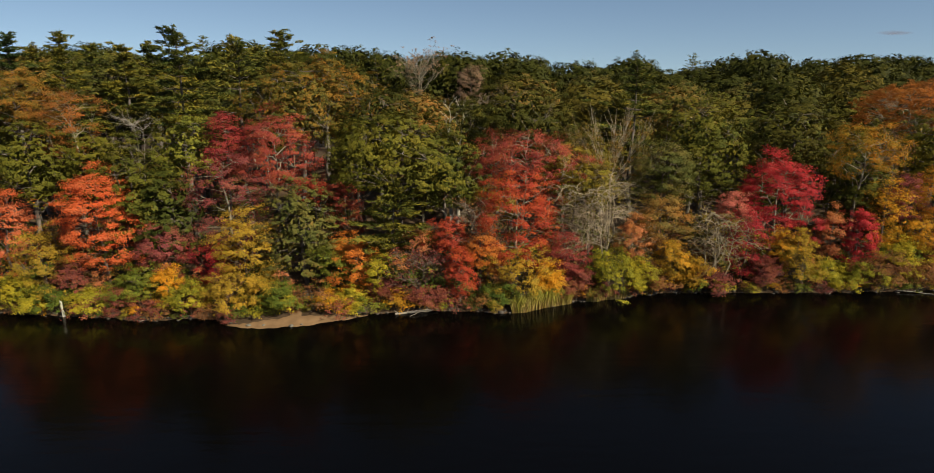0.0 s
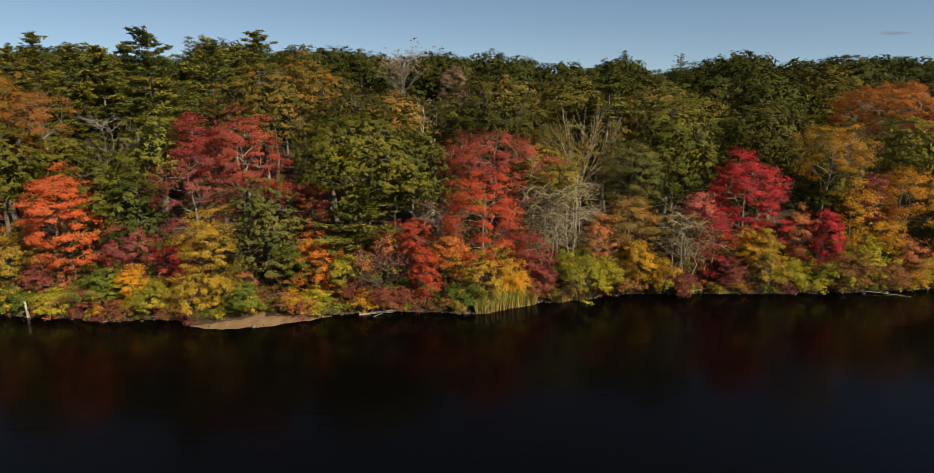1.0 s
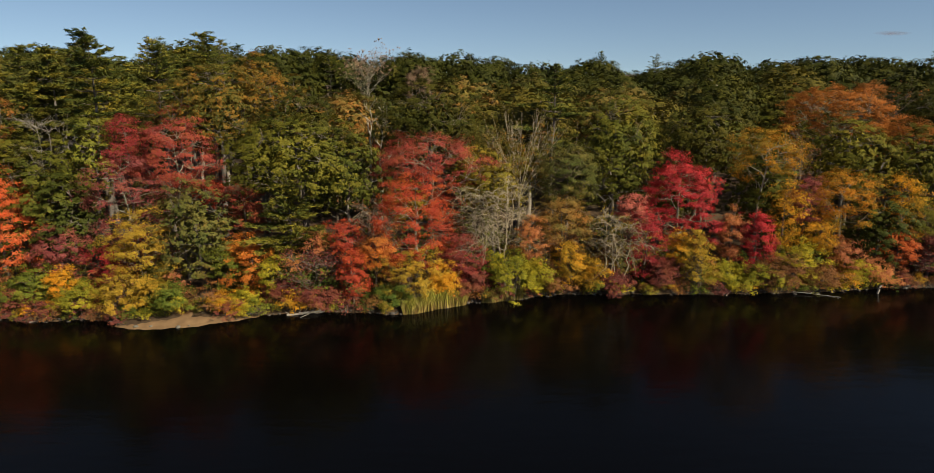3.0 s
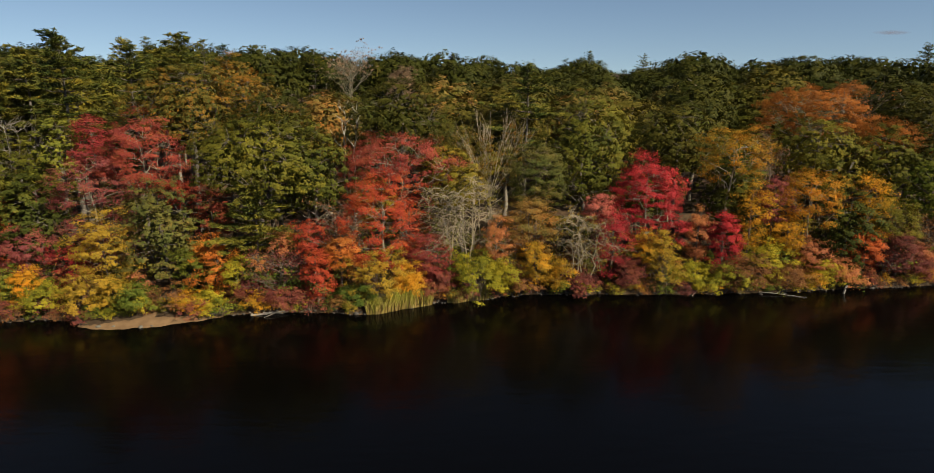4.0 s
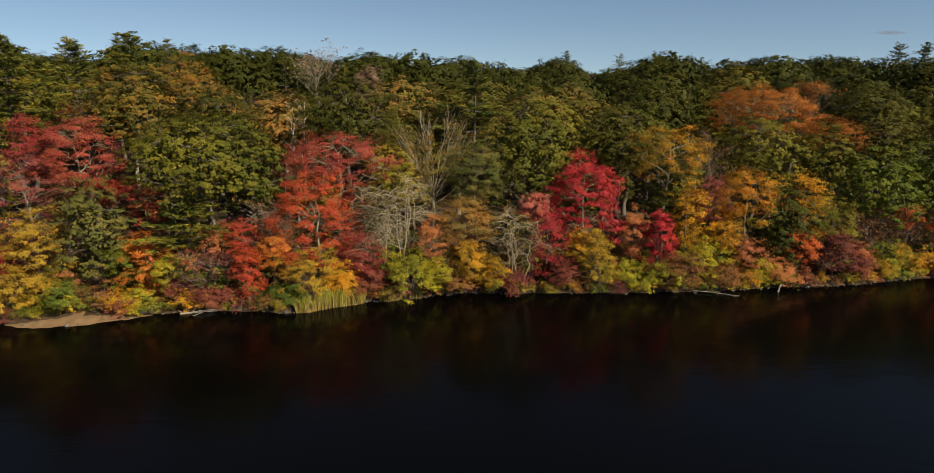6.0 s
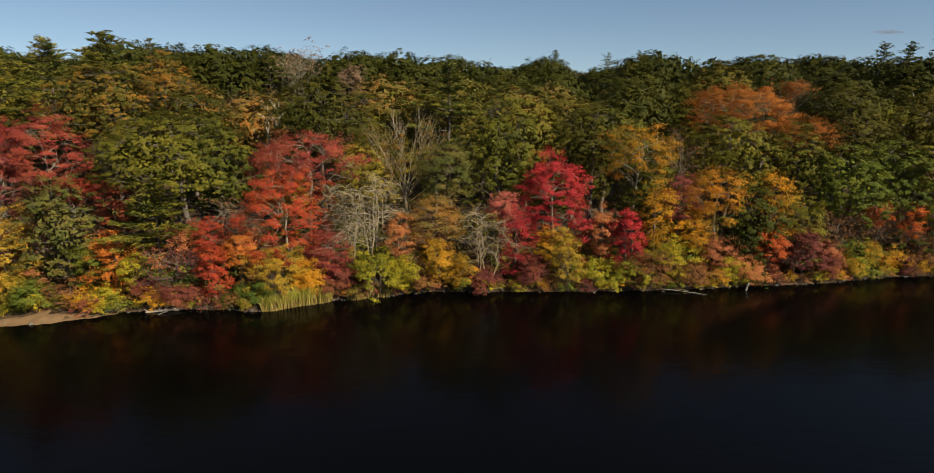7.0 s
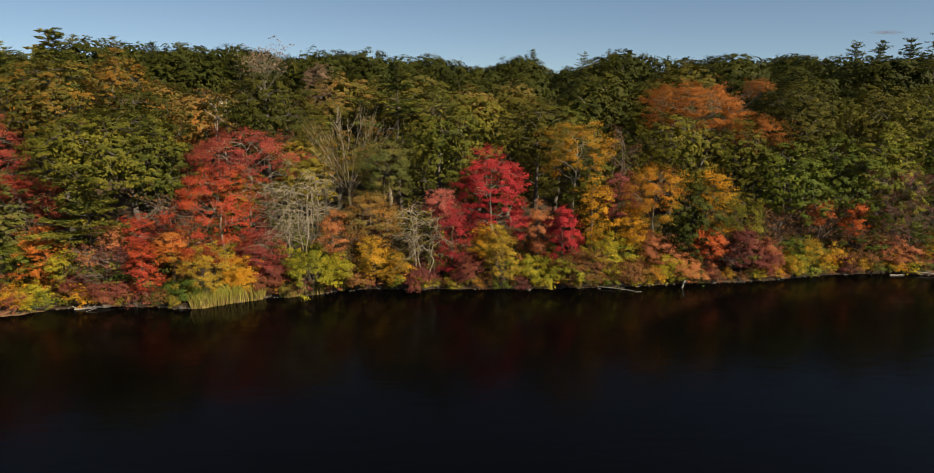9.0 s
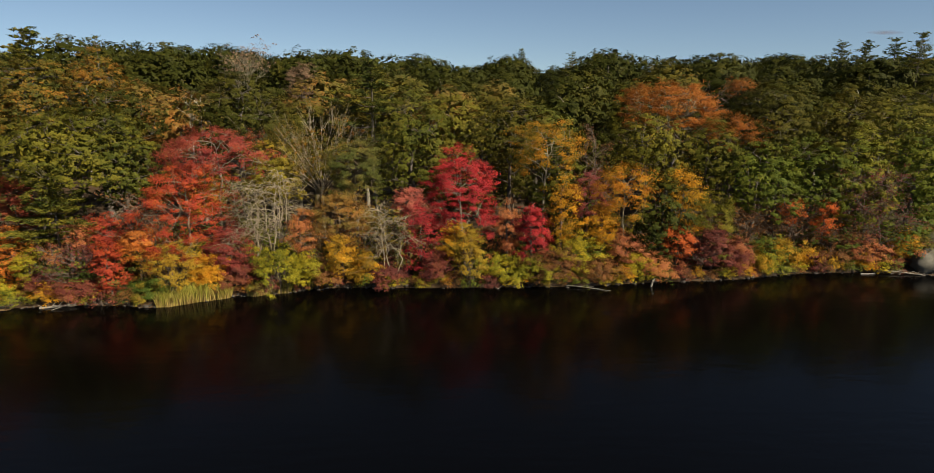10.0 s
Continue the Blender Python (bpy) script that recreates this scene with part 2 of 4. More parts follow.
def sheet(name, xs, ys, height, material):
    X, Y = np.meshgrid(xs, ys, indexing="ij")
    Z = height(X, Y)
    v = np.stack([X, Y, Z], -1).reshape(-1, 3)
    a, b = len(xs), len(ys)
    i = (np.arange(a - 1)[:, None] * b + np.arange(b - 1)[None]).ravel()
    return mesh_from(name, v, np.stack([i, i + b, i + b + 1, i + 1], 1), material, True)


xs = np.concatenate([[-3000, -1500, -700, -350, -180, -110], np.arange(-75, 125, 0.8), [150, 220, 400, 800, 1600, 3000]])
ys = np.concatenate([[-3000, -1200, -500, -300, -285, -260, -200, -60, 20, 40], np.arange(46, 78, 0.4), np.arange(80, 132, 5), [140, 170, 220, 350, 700, 1500, 3000]])
tagged(new("ground", sheet("ground", xs, ys, terrain, LITTER)), "brown leaf-littered forest ground sloping down to the lake", "ground", kind="structure")
wx, wy = np.array([-900.0, 900.0]), np.array([-300.0, 78.0])
tagged(new("water", sheet("water", wx, wy, lambda X, Y: X * 0, water_material())), "still, very dark lake water with faint reflections", "water", kind="structure")


# ---- how a tree grows ----
def tube(store, pts, r0, r1, sides=5):
    """Adds a tapering branch along pts."""
    pts = np.asarray(pts, float)
    n = len(pts)
    t = np.gradient(pts, axis=0)
    t /= np.linalg.norm(t, axis=1, keepdims=True) + 1e-9
    ref = np.where(np.abs(t[:, 2:3]) > 0.9, np.array([[1.0, 0, 0]]), np.array([[0, 0, 1.0]]))
    u = np.cross(t, ref)
    u /= np.linalg.norm(u, axis=1, keepdims=True) + 1e-9
    w = np.cross(t, u)
    rad = np.linspace(r0, r1, n)[:, None, None]
    a = np.linspace(0, 2 * np.pi, sides, endpoint=False)
    ring = pts[:, None] + rad * (np.cos(a)[None, :, None] * u[:, None] + np.sin(a)[None, :, None] * w[:, None])
    base = store["n"]
    store["v"].append(ring.reshape(-1, 3))
    k = np.arange(sides)
    for i in range(n - 1):
        p = base + i * sides
        store["f"].append(np.stack([p + k, p + (k + 1) % sides, p + sides + (k + 1) % sides, p + sides + k], 1))
    store["n"] += n * sides


def store():
    return {"v": [], "f": [], "n": 0}


def stored_mesh(name, st, material):
    return mesh_from(name, np.concatenate(st["v"]), np.concatenate(st["f"]), material, True)


def curve_between(rng, a, b, n, sag=0.0, wobble=0.06):
    t = np.linspace(0, 1, n)[:, None]
    a, b = np.asarray(a, float), np.asarray(b, float)
    p = a + (b - a) * t
    size = np.linalg.norm(b - a)
    p[1:-1] += rng.normal(0, wobble * size, (n - 2, 3))
    p[:, 2] += sag * size * np.sin(np.pi * t[:, 0])
    return p


def leaf_faces(rng, centres, normals, size, narrow=0.75, along=None):
    """Single leaves, or small sprays of them, as slim three-cornered blades."""
    n = len(centres)
    normals = normals / (np.linalg.norm(normals, axis=1, keepdims=True) + 1e-9)
    u = np.cross(normals, rng.normal(size=(n, 3))) if along is None else along + rng.normal(0, 0.38, (n, 3))
    u /= np.linalg.norm(u, axis=1, keepdims=True) + 1e-9
    w = np.cross(normals, u)
    s = (size * rng.uniform(0.65, 1.35, n))[:, None]
    a = centres + u * s * 0.62
    b = centres - u * s * 0.40 + w * s * 0.55 * narrow + normals * s * rng.uniform(-0.15, 0.15, (n, 1))
    c = centres - u * s * 0.40 - w * s * 0.55 * narrow
    return np.stack([a, b, c], 1).reshape(-1, 3), np.arange(3 * n).reshape(n, 3)


def clumps(rng, tips, radius, flat, count, up=0.55, spread=0.6, jitter=0.62):
    """Leaves over clumps round the tips: places and normals."""
    m = len(tips)
    rad = np.broadcast_to(radius, m) * rng.uniform(0.6, 1.3, m)
    per = np.maximum(4, (count * rad ** 1.6 / np.sum(rad ** 1.6))).astype(int)
    idx = np.repeat(np.arange(m), per)
    d = rng.normal(size=(len(idx), 3))
    d /= np.linalg.norm(d, axis=1, keepdims=True)
    d[:, 2] = np.where((d[:, 2] < 0) & (rng.random(len(idx)) < 0.55), -d[:, 2], d[:, 2])
    rr = rng.uniform(0.35, 1.0, len(idx)) ** 0.6
    ext = np.stack([rad, rad, rad * flat], 1)[idx]
    # each clump is drawn out in its own direction, so that no clump is round
    stretch = rng.uniform(0.65, 1.35, (m, 3))[idx]
    p = tips[idx] + d * ext * stretch * rr[:, None]
    nrm = d * spread + np.array([0, 0, up]) + rng.normal(0, jitter, (len(idx), 3))
    return p, nrm


def part(name, mesh, parent, label=""):
    ob = new(name, mesh)
    ob.parent = parent
    return tagged(ob, label) if label else ob


def crown_tips(rng, h, r, base, n, shell=0.55, widest=0.42, lobes=0.28):
    """Tips of the boughs, spread over a lobed dome; a low shell fills its inside as well."""
    k = np.arange(n) + 0.5
    u = np.clip(-0.55 + 1.55 * k / n + rng.normal(0, 0.03, n), -0.6, 1.0)
    az = k * 2.39996 + rng.uniform(0, 6.28) + rng.normal(0, 0.15, n)
    mid = h * (base + (1 - base) * widest)
    ph = rng.uniform(0, 6.28, 4)
    wob = 1 + lobes * (np.sin(2 * az + ph[0] + 2 * u) * 0.6 + np.sin(3 * az + ph[1] - 3 * u) * 0.5 + np.sin(5 * az + ph[2] + 4 * u) * 0.3)
    f = wob * (shell + (1 - shell) * rng.random(n) ** 0.6)
    level = np.sqrt(np.clip(1 - u * u, 0, 1)) * r * f
    z = mid + np.where(u > 0, u * (h - mid), u * (mid - h * base) * 1.6) * (0.35 + 0.65 * f)
    return np.stack([level * np.cos(az), level * np.sin(az), np.minimum(z, h * 1.02)], 1)


def puffs(rng, tips, radius, flat, count, heart, sprays=9, fine=0.34, jitter=0.4, rise=0.45, ragged=0.22, dome=0.65):
    """Leaves in sprays over the lit upper side of a puff round each tip: places and normals."""
    m = len(tips)
    out = tips - heart
    out /= np.linalg.norm(out, axis=1, keepdims=True) + 1e-6
    rad = radius * rng.uniform(0.65, 1.35, m)
    shape = rng.uniform(0.75, 1.3, (m, 3)) * np.array([1, 1, flat])
    own = np.repeat(np.arange(m), sprays)
    d = rng.normal(size=(m * sprays, 3)) * 0.8 + out[own] * 0.75 + np.array([0, 0, rise])
    d /= np.linalg.norm(d, axis=1, keepdims=True)
    c = tips[own] + d * (rad[own] * (1 + rng.normal(0, ragged, len(own))))[:, None] * shape[own]
    heft = rad[own] ** 2 * rng.uniform(0.5, 1.6, len(own))
    per = np.maximum(2, count * heft / heft.sum()).astype(int)
    i = np.repeat(np.arange(len(own)), per)
    e = rng.normal(size=(len(i), 3))
    e /= np.linalg.norm(e, axis=1, keepdims=True)
    size = (rad[own] * fine)[i][:, None] * rng.uniform(0.3, 1.15, (len(i), 1))
    p = c[i] + e * size * np.array([1, 1, 0.3 + 0.4 * flat])
    nrm = 0.35 * e + 0.6 * d[i] + dome * out[own][i] + np.array([0, 0, 0.45]) + rng.normal(0, jitter, (len(i), 3))
    return p, nrm


def skeleton_for(rng, h, r, base, tips, wood, limbs=7, stem=0.02, fine=True, lean=(0, 0), forks=1):
    """Trunk, limbs and the boughs that carry the tips. Returns trunk and branch stores."""
    trunk, boughs = store(), [store() for k in range(limbs)]
    top = np.array([lean[0] * h + rng.normal(0, 0.02) * h, lean[1] * h, h * 0.86])
    spine = curve_between(rng, (0, 0, -0.3), top, 8, wobble=0.012)
    tube(trunk, spine, stem * h * 1.15 + 0.03, 0.03, 7)
    for k in range(forks - 1):
        a = rng.uniform(0, 6.28)
        end = top * rng.uniform(0.75, 0.95) + np.array([np.cos(a), np.sin(a), 0]) * r * 0.45
        tube(trunk, curve_between(rng, spine[1], end, 7, wobble=0.03), stem * h * 0.8, 0.03, 6)
    nodes, owner = [], []
    for k in range(limbs):
        f = base * 0.8 + (0.9 - base * 0.8) * (k + rng.uniform(0, 0.8)) / limbs
        start = np.array([np.interp(f * h, spine[:, 2], spine[:, j]) for j in range(3)])
        az = k * 2.39996 + rng.uniform(-0.4, 0.4)
        near = tips[np.argsort(np.abs((np.arctan2(tips[:, 1], tips[:, 0]) - az + np.pi) % (2 * np.pi) - np.pi) + 0.15 * np.abs(tips[:, 2] - f * h - 0.1 * h))[0]]
        pts = curve_between(rng, start, start + (near - start) * 0.9, 6, 0.05, 0.04)
        tube(boughs[k], pts, stem * h * 0.27 + 0.012, 0.014, 5)
        nodes.append(pts[1:])
        owner += [k] * 5
    nodes = np.concatenate(nodes)
    if fine:
        for tip in tips:
            dd = np.linalg.norm(nodes - tip, axis=1) + 1.2 * np.maximum(0, nodes[:, 2] - tip[2])
            i = np.argmin(dd)
            s = nodes[i]
            tube(boughs[owner[i]], curve_between(rng, s, tip, 3, 0.06, 0.07), 0.022 + 0.0008 * h, 0.008, 3)
    return trunk, boughs


def broadleaf(name, h, r, base, leaf, seed, leaves=9000, tips_n=50, clump=1.05, flat=0.6, size=0.17, wood=None, limbs=7, shell=0.8, widest=0.42, lobes=0.2, forks=1, fine=True, lean=(0, 0), bare=0.0, stem=0.018, jitter=0.4, sprays=9, tuft=0.34, rise=0.45, ragged=0.22, dome=0.65, inner=0, spray=2.6):
    """A deciduous tree at the origin: trunk, branches and a crown of leafy puffs."""
    rng = np.random.default_rng(seed)
    tips = crown_tips(rng, h - 0.5 * clump * flat, r - 0.55 * clump, base, tips_n, shell, widest, lobes) + np.array([lean[0] * h * 0.6, lean[1] * h * 0.6, 0])
    wood = wood or BARK
    tr, br = skeleton_for(rng, h, r, base, tips, wood, limbs, stem, fine, lean, forks)
    root = new(name)
    if not fine:
        for b in br:
            tr["f"] += [f + tr["n"] for f in b["f"]]
            tr["v"] += b["v"]
            tr["n"] += b["n"]
    part("trunk", stored_mesh("trunk", tr, wood), root)
    if fine and limbs < 6:
        twigs = store()
        for b in br:
            twigs["f"] += [f + twigs["n"] for f in b["f"]]
            twigs["v"] += b["v"]
            twigs["n"] += b["n"]
        tagged(part("branchwork", stored_mesh("branchwork", twigs, wood), root), kind="stuff")
    elif fine:
        for b in br:
            part("branch", stored_mesh("branch", b, wood), root)
    leafy = tips[rng.random(len(tips)) >= bare]
    heart = tips.mean(0) - np.array([0, 0, 0.1 * h * (1 - base)])
    p, nrm = puffs(rng, leafy, clump, flat, leaves, heart, sprays, tuft, jitter, rise, ragged, dome)
    v, f = leaf_faces(rng, p, nrm, size)
    if inner:
        # the big sprays deep inside, which close the crown
        deep = leafy[rng.integers(0, len(leafy), inner)]
        q = heart + (deep - heart) * rng.uniform(0.4, 0.84, (inner, 1)) + rng.normal(0, 0.35 * clump, (inner, 3)) - np.array([0, 0, 0.3 * clump])
        v2, f2 = leaf_faces(rng, q, (q - heart) / r + rng.normal(0, 0.45, (inner, 3)), size * spray)
        f = np.concatenate([f, f2 + len(v)])
        v = np.concatenate([v, v2])
    part("crown", mesh_from("crown", v, f, LEAF[leaf]), root)
    return root


def pine(name, h, r, base, leaf, seed, leaves=9000, size=0.5, gap=0.2):
    """A white pine: a straight trunk with whorls of level boughs in separate plates."""
    rng = np.random.default_rng(seed)
    trunk, tiers = store(), []
    spine = curve_between(rng, (0, 0, -0.3), (rng.normal(0, 0.01 * h), 0, h), 9, wobble=0.006)
    tube(trunk, spine, 0.017 * h, 0.02, 7)
    tips, radii = [], []
    z = base * h
    while z < h * 0.985:
        f = (z / h - base) / (1 - base)
        reach = r * (1 - f) ** 0.8 * (0.6 + 0.4 * min(1.0, f * 4 + 0.3)) + 0.35
        a0 = rng.uniform(0, 6.28)
        tier = store()
        for k in range(6):
            if rng.random() < gap:
                continue
            az = a0 + k * 1.047 + rng.normal(0, 0.2)
            ln = reach * rng.uniform(0.55, 1.2)
            rise = ln * (0.04 + 0.65 * f ** 1.5) + rng.normal(0, 0.18)
            end = np.array([np.cos(az) * ln, np.sin(az) * ln, z + rise])
            pts = curve_between(rng, (0, 0, z), end, 4, -0.05, 0.03)
            tube(tier, pts, 0.012 * ln + 0.02, 0.01, 4)
            m = max(3, int(ln * 2.6))
            for q in np.linspace(0.42, 1.0, m):
                c = np.array([np.cos(az) * ln * q, np.sin(az) * ln * q, z + rise * q ** 1.3 + 0.08])
                side = rng.normal(0, 0.2 * ln * q + 0.1, 2)
                tips.append(c + np.array([side[0], side[1], 0.05]))
                radii.append(0.38 + 0.09 * ln * (1.15 - 0.5 * q))
        if tier["n"]:
            tiers.append(tier)
        z += rng.uniform(0.95, 1.6) * (1.1 - 0.6 * f) * (0.45 + 0.026 * h)
    for q in np.linspace(0.84, 1.0, 7):
        tips.append(np.array([rng.normal(0, 0.1), rng.normal(0, 0.1), h * q]))
        radii.append(0.3 + 3.5 * (1 - q))
    tips, radii = np.array(tips), np.array(radii)
    p, nrm = clumps(rng, tips, radii, 0.26, leaves, 0.8, 0.4, jitter=0.4)
    rng2 = np.random.default_rng(seed)
    root = new(name)
    part("trunk", stored_mesh("trunk", trunk, BARK), root)
    for tier in tiers:
        part("branch_whorl", stored_mesh("branch_whorl", tier, BARK), root)
    out = p * np.array([1, 1, 0])
    out = out / (np.linalg.norm(out, axis=1, keepdims=True) + 0.3) + np.array([0, 0, 0.22])
    v, f = leaf_faces(rng2, p, nrm, size, 0.24, out)
    part("crown", mesh_from("crown", v, f, LEAF[leaf]), root)
    return root


def bush(name, h, r, leaf, seed, leaves=1800, size=0.2, clump=0.55, tips_n=26, flat=0.7, bare=0.0, wood=None):
    """A many-stemmed shrub that is leafy to the ground."""
    rng = np.random.default_rng(seed)
    tips = crown_tips(rng, h, r, 0.12, tips_n, 0.4, 0.4, 0.45)
    stems = [store() for k in range(5)]
    for k, tip in enumerate(tips):
        foot = np.array([rng.normal(0, 0.14 * r), rng.normal(0, 0.14 * r), -0.15])
        tube(stems[k % 5], curve_between(rng, foot, tip, 3, 0.08, 0.07), 0.012 + 0.006 * h, 0.006, 3)
    root = new(name)
    for st in stems:
        part("stem", stored_mesh("stem", st, wood or TWIG_BARK), root)
    leafy = tips[rng.random(len(tips)) >= bare]
    p, nrm = puffs(rng, leafy, clump, flat, leaves, np.array([0, 0, 0.2 * h]), 6, 0.62, 0.45, 0.4, 0.4)
    v, f = leaf_faces(rng, p, nrm, size)
    part("foliage", mesh_from("foliage", v, f, LEAF[leaf]), root)
    return root


def twiggy(name, h, r, base, seed, wood, stems=3, boughs=14, twigs=9, upright=0.5, leaf=None, leaves=0, size=0.2, droop=0.0, thick=1.0):
    """A bare or half-bare tree: pale stems, boughs and a haze of fine twigs."""
    rng = np.random.default_rng(seed)
    built, ends = [], []
    for s in range(stems):
        trunk, branches = store(), store()
        built.append((trunk, branches))
        a = rng.uniform(0, 6.28)
        foot = np.array([np.cos(a), np.sin(a), 0]) * 0.25 * r * (stems > 1)
        foot[2] = -0.2
        tip = foot * 1.6 + np.array([rng.normal(0, 0.15 * r), rng.normal(0, 0.15 * r), h * rng.uniform(0.8, 1.0)])
        spine = curve_between(rng, foot, tip, 9, wobble=0.015)
        tube(trunk, spine, (0.010 * h + 0.02) * thick, 0.012, 6)
        for k in range(boughs):
            f = base + (0.97 - base) * (k + rng.random()) / boughs
            start = np.array([np.interp(f * h, spine[:, 2], spine[:, j]) for j in range(3)])
            az = k * 2.4 + rng.normal(0, 0.4)
            ln = r * rng.uniform(0.6, 1.1) * (1.15 - 0.6 * (f - base) / (1 - base))
            end = start + np.array([np.cos(az) * ln * (1 - 0.35 * upright), np.sin(az) * ln * (1 - 0.35 * upright), ln * (upright * 1.3 - 0.15 - droop)])
            pts = curve_between(rng, start, end, 6, 0.10 + droop * 0.5, 0.04)
            tube(branches, pts, 0.045 * thick, 0.012 * thick, 4)
            for q in range(twigs):
                s0 = pts[rng.integers(1, 6)]
                way = (end - start) / ln + rng.normal(0, 0.55, 3) + np.array([0, 0, 0.5 * upright - droop])
                e = s0 + way * ln * rng.uniform(0.2, 0.5)
                tube(branches, curve_between(rng, s0, e, 4, 0.0, 0.05), 0.017 * thick, 0.006, 3)
                ends.append(e)
    root = new(name)
    for trunk, branches in built:
        t = part("trunk", stored_mesh("trunk", trunk, wood), root)
        tagged(part("branchwork", stored_mesh("branchwork", branches, wood), t), kind="stuff")
    if leaves:
        ends = np.array(ends)
        ends = ends[rng.random(len(ends)) < 0.5]
        p, nrm = clumps(rng, ends, 0.5, 0.5, leaves)
        v, f = leaf_faces(rng, p, nrm, size)
        part("crown", mesh_from("crown", v, f, LEAF[leaf]), root)
    return root


def fan_tree(name, h, r, fork, seed_no, wood, leaf, leaves):
    """A leafless tree whose straight limbs fan out from a low fork."""
    rng = np.random.default_rng(seed_no)
    root = new(name)
    trunk = store()
    tube(trunk, curve_between(rng, (0, 0, -0.3), (0.1, 0, h * fork), 6, wobble=0.01), 0.22, 0.16, 7)
    part("trunk", stored_mesh("trunk", trunk, wood), root)
    ends = []
    for k in range(22):
        az = k * 2.39996 + rng.normal(0, 0.2)
        open_ = (0.12 + 0.88 * ((k + 0.5) / 22) ** 0.5)
        start = np.array([0.1, 0, h * fork * rng.uniform(0.72, 1.0)])
        end = np.array([np.cos(az) * r * open_, np.sin(az) * r * open_, h * (0.85 - 0.26 * open_ ** 2)])
        st = store()
        pts = curve_between(rng, start, end, 7, 0.03, 0.015)
        tube(st, pts, 0.048, 0.014, 5)
        for q in range(24):
            s0 = pts[rng.integers(2, 7)]
            way = (end - start) / np.linalg.norm(end - start) + rng.normal(0, 0.3, 3) + np.array([0, 0, 0.25])
            e = s0 + way * h * rng.uniform(0.07, 0.13)
            tube(st, curve_between(rng, s0, e, 4, 0.0, 0.03), 0.02, 0.008, 3)
            ends.append(s0 * 0.6 + e * 0.4)
        part("branch", stored_mesh("branch", st, wood), root)
    ends = np.array(ends)
    keep = ends[(ends[:, 2] < h * 0.86) & (rng.random(len(ends)) < 0.4)]
    p, nrm = clumps(rng, keep, 0.5, 0.5, leaves)
    v, f = leaf_faces(rng, p, nrm, 0.18)
    part("crown", mesh_from("crown", v, f, LEAF[leaf]), root, "scattered rust-orange leaves")
    return root


SEED, STANDING = [100], []


def seed():
    SEED[0] += 1
    return SEED[0]


def stand(ob, x, y, label, category="tree", group="", turn=None, size=None):
    """Sets a thing on the ground at (x, y)."""
    rz = (SEED[0] * 77.7) % 360 if turn is None else turn
    ob.matrix_basis = pose(x, y, ground_at(x, y), 0, 0, rz)
    if size:
        STANDING.append((x, y, size[0], size[1], ground_at(x, y)))
    return tagged(ob, label, category, group)


# kinds of tree: h is the height over the ground, r the crown's half width, base the part of h below the crown
def oak(x, y, h, r, base, leaf="oak_green", label="tall green oak with a dense lobed crown, turning slightly brown"):
    skin = r * (r + h * (1 - base))
    n = int(np.clip(1.35 * skin, 36, 160))
    return stand(broadleaf("oak_tree", h, r, base, leaf, seed(), leaves=int(np.clip(205 * skin, 5000, 19000)), tips_n=n, clump=0.95, flat=0.6, size=0.17, shell=0.86, lobes=0.2, sprays=8, rise=0.5, jitter=0.3, ragged=0.2, dome=0.85, inner=9 * n, spray=2.8, wood=BARK), x, y, label, size=(r, h * max(base, 0.55)))


def maple(x, y, h, r, base, leaf, label, thin=1.0, flat=0.45, size=0.12, bare=0.0):
    skin = r * (r + h * (1 - base))
    n = int(np.clip(1.9 * skin, 40, 190))
    return stand(broadleaf("maple_tree", h, r, base, leaf, seed(), leaves=int(np.clip(540 * skin * thin, 4500, 26000)), tips_n=n, clump=0.85, flat=flat, size=size, wood=PALE_BARK if bare else TWIG_BARK, limbs=9, shell=0.66, widest=0.5, bare=bare * 0.5, lobes=0.26, stem=0.012, sprays=8, tuft=0.55, rise=0.2, ragged=0.4), x, y, label, size=(r, h * max(base, 0.4)))


def sapling(x, y, h, r, base, leaf, label, thin=1.0):
    skin = r * (r + h * (1 - base))
    n = int(np.clip(3.2 * skin, 20, 90))
    return stand(broadleaf("sapling", h, r, base, leaf, seed(), leaves=int(np.clip(640 * skin * thin, 2600, 12000)), tips_n=n, clump=0.6, flat=0.6, size=0.115, wood=TWIG_BARK, limbs=5, shell=0.5, widest=0.48, lobes=0.3, sprays=7, tuft=0.6, rise=0.25, ragged=0.4), x, y, label)


def shrub(x, y, h, r, leaf, label, thin=1.0):
    n = int(np.clip(16 * r * h, 14, 60))
    return stand(bush("shrub", h, r, leaf, seed(), leaves=int(125 * n * thin), tips_n=n, size=0.125), x, y, label, "shrub")


def white_pine(x, y, h, r, base, leaf="pine", label="tall dark green white pine with level tiers of boughs", leaves=9000):
    return stand(pine("white_pine", h, r, base, leaf, seed(), leaves), x, y, label, size=(r * 0.8, h * 0.62))


# ---- the trees and shrubs along the shore ----
maple(-48.5, 68.0, 20.6, 3.7, 0.71, "orange_brown", "full-crowned orange-brown and olive autumn maple with pale limbs")
oak(-44.2, 62.0, 16.4, 4.2, 0.46, "olive", "tall olive and yellow-green oak with a dense lobed crown")
maple(-41.7, 66.0, 18.8, 3.3, 0.63, "rust", "thinly leaved rust-orange autumn maple with pale limbs", bare=0.4, thin=0.5)
stand(twiggy("bare_tree", 18.2, 2.9, 0.49, seed(), GREY_BARK, 2, 9, 14, 0.45, thick=0.75), -33.5, 64.0, "leafless grey tree with a pale leaning trunk and fine twigs")
oak(-27.8, 62.0, 16.9, 3.4, 0.58, "yellow_oak", "tall yellow-green oak with a dense lobed crown")
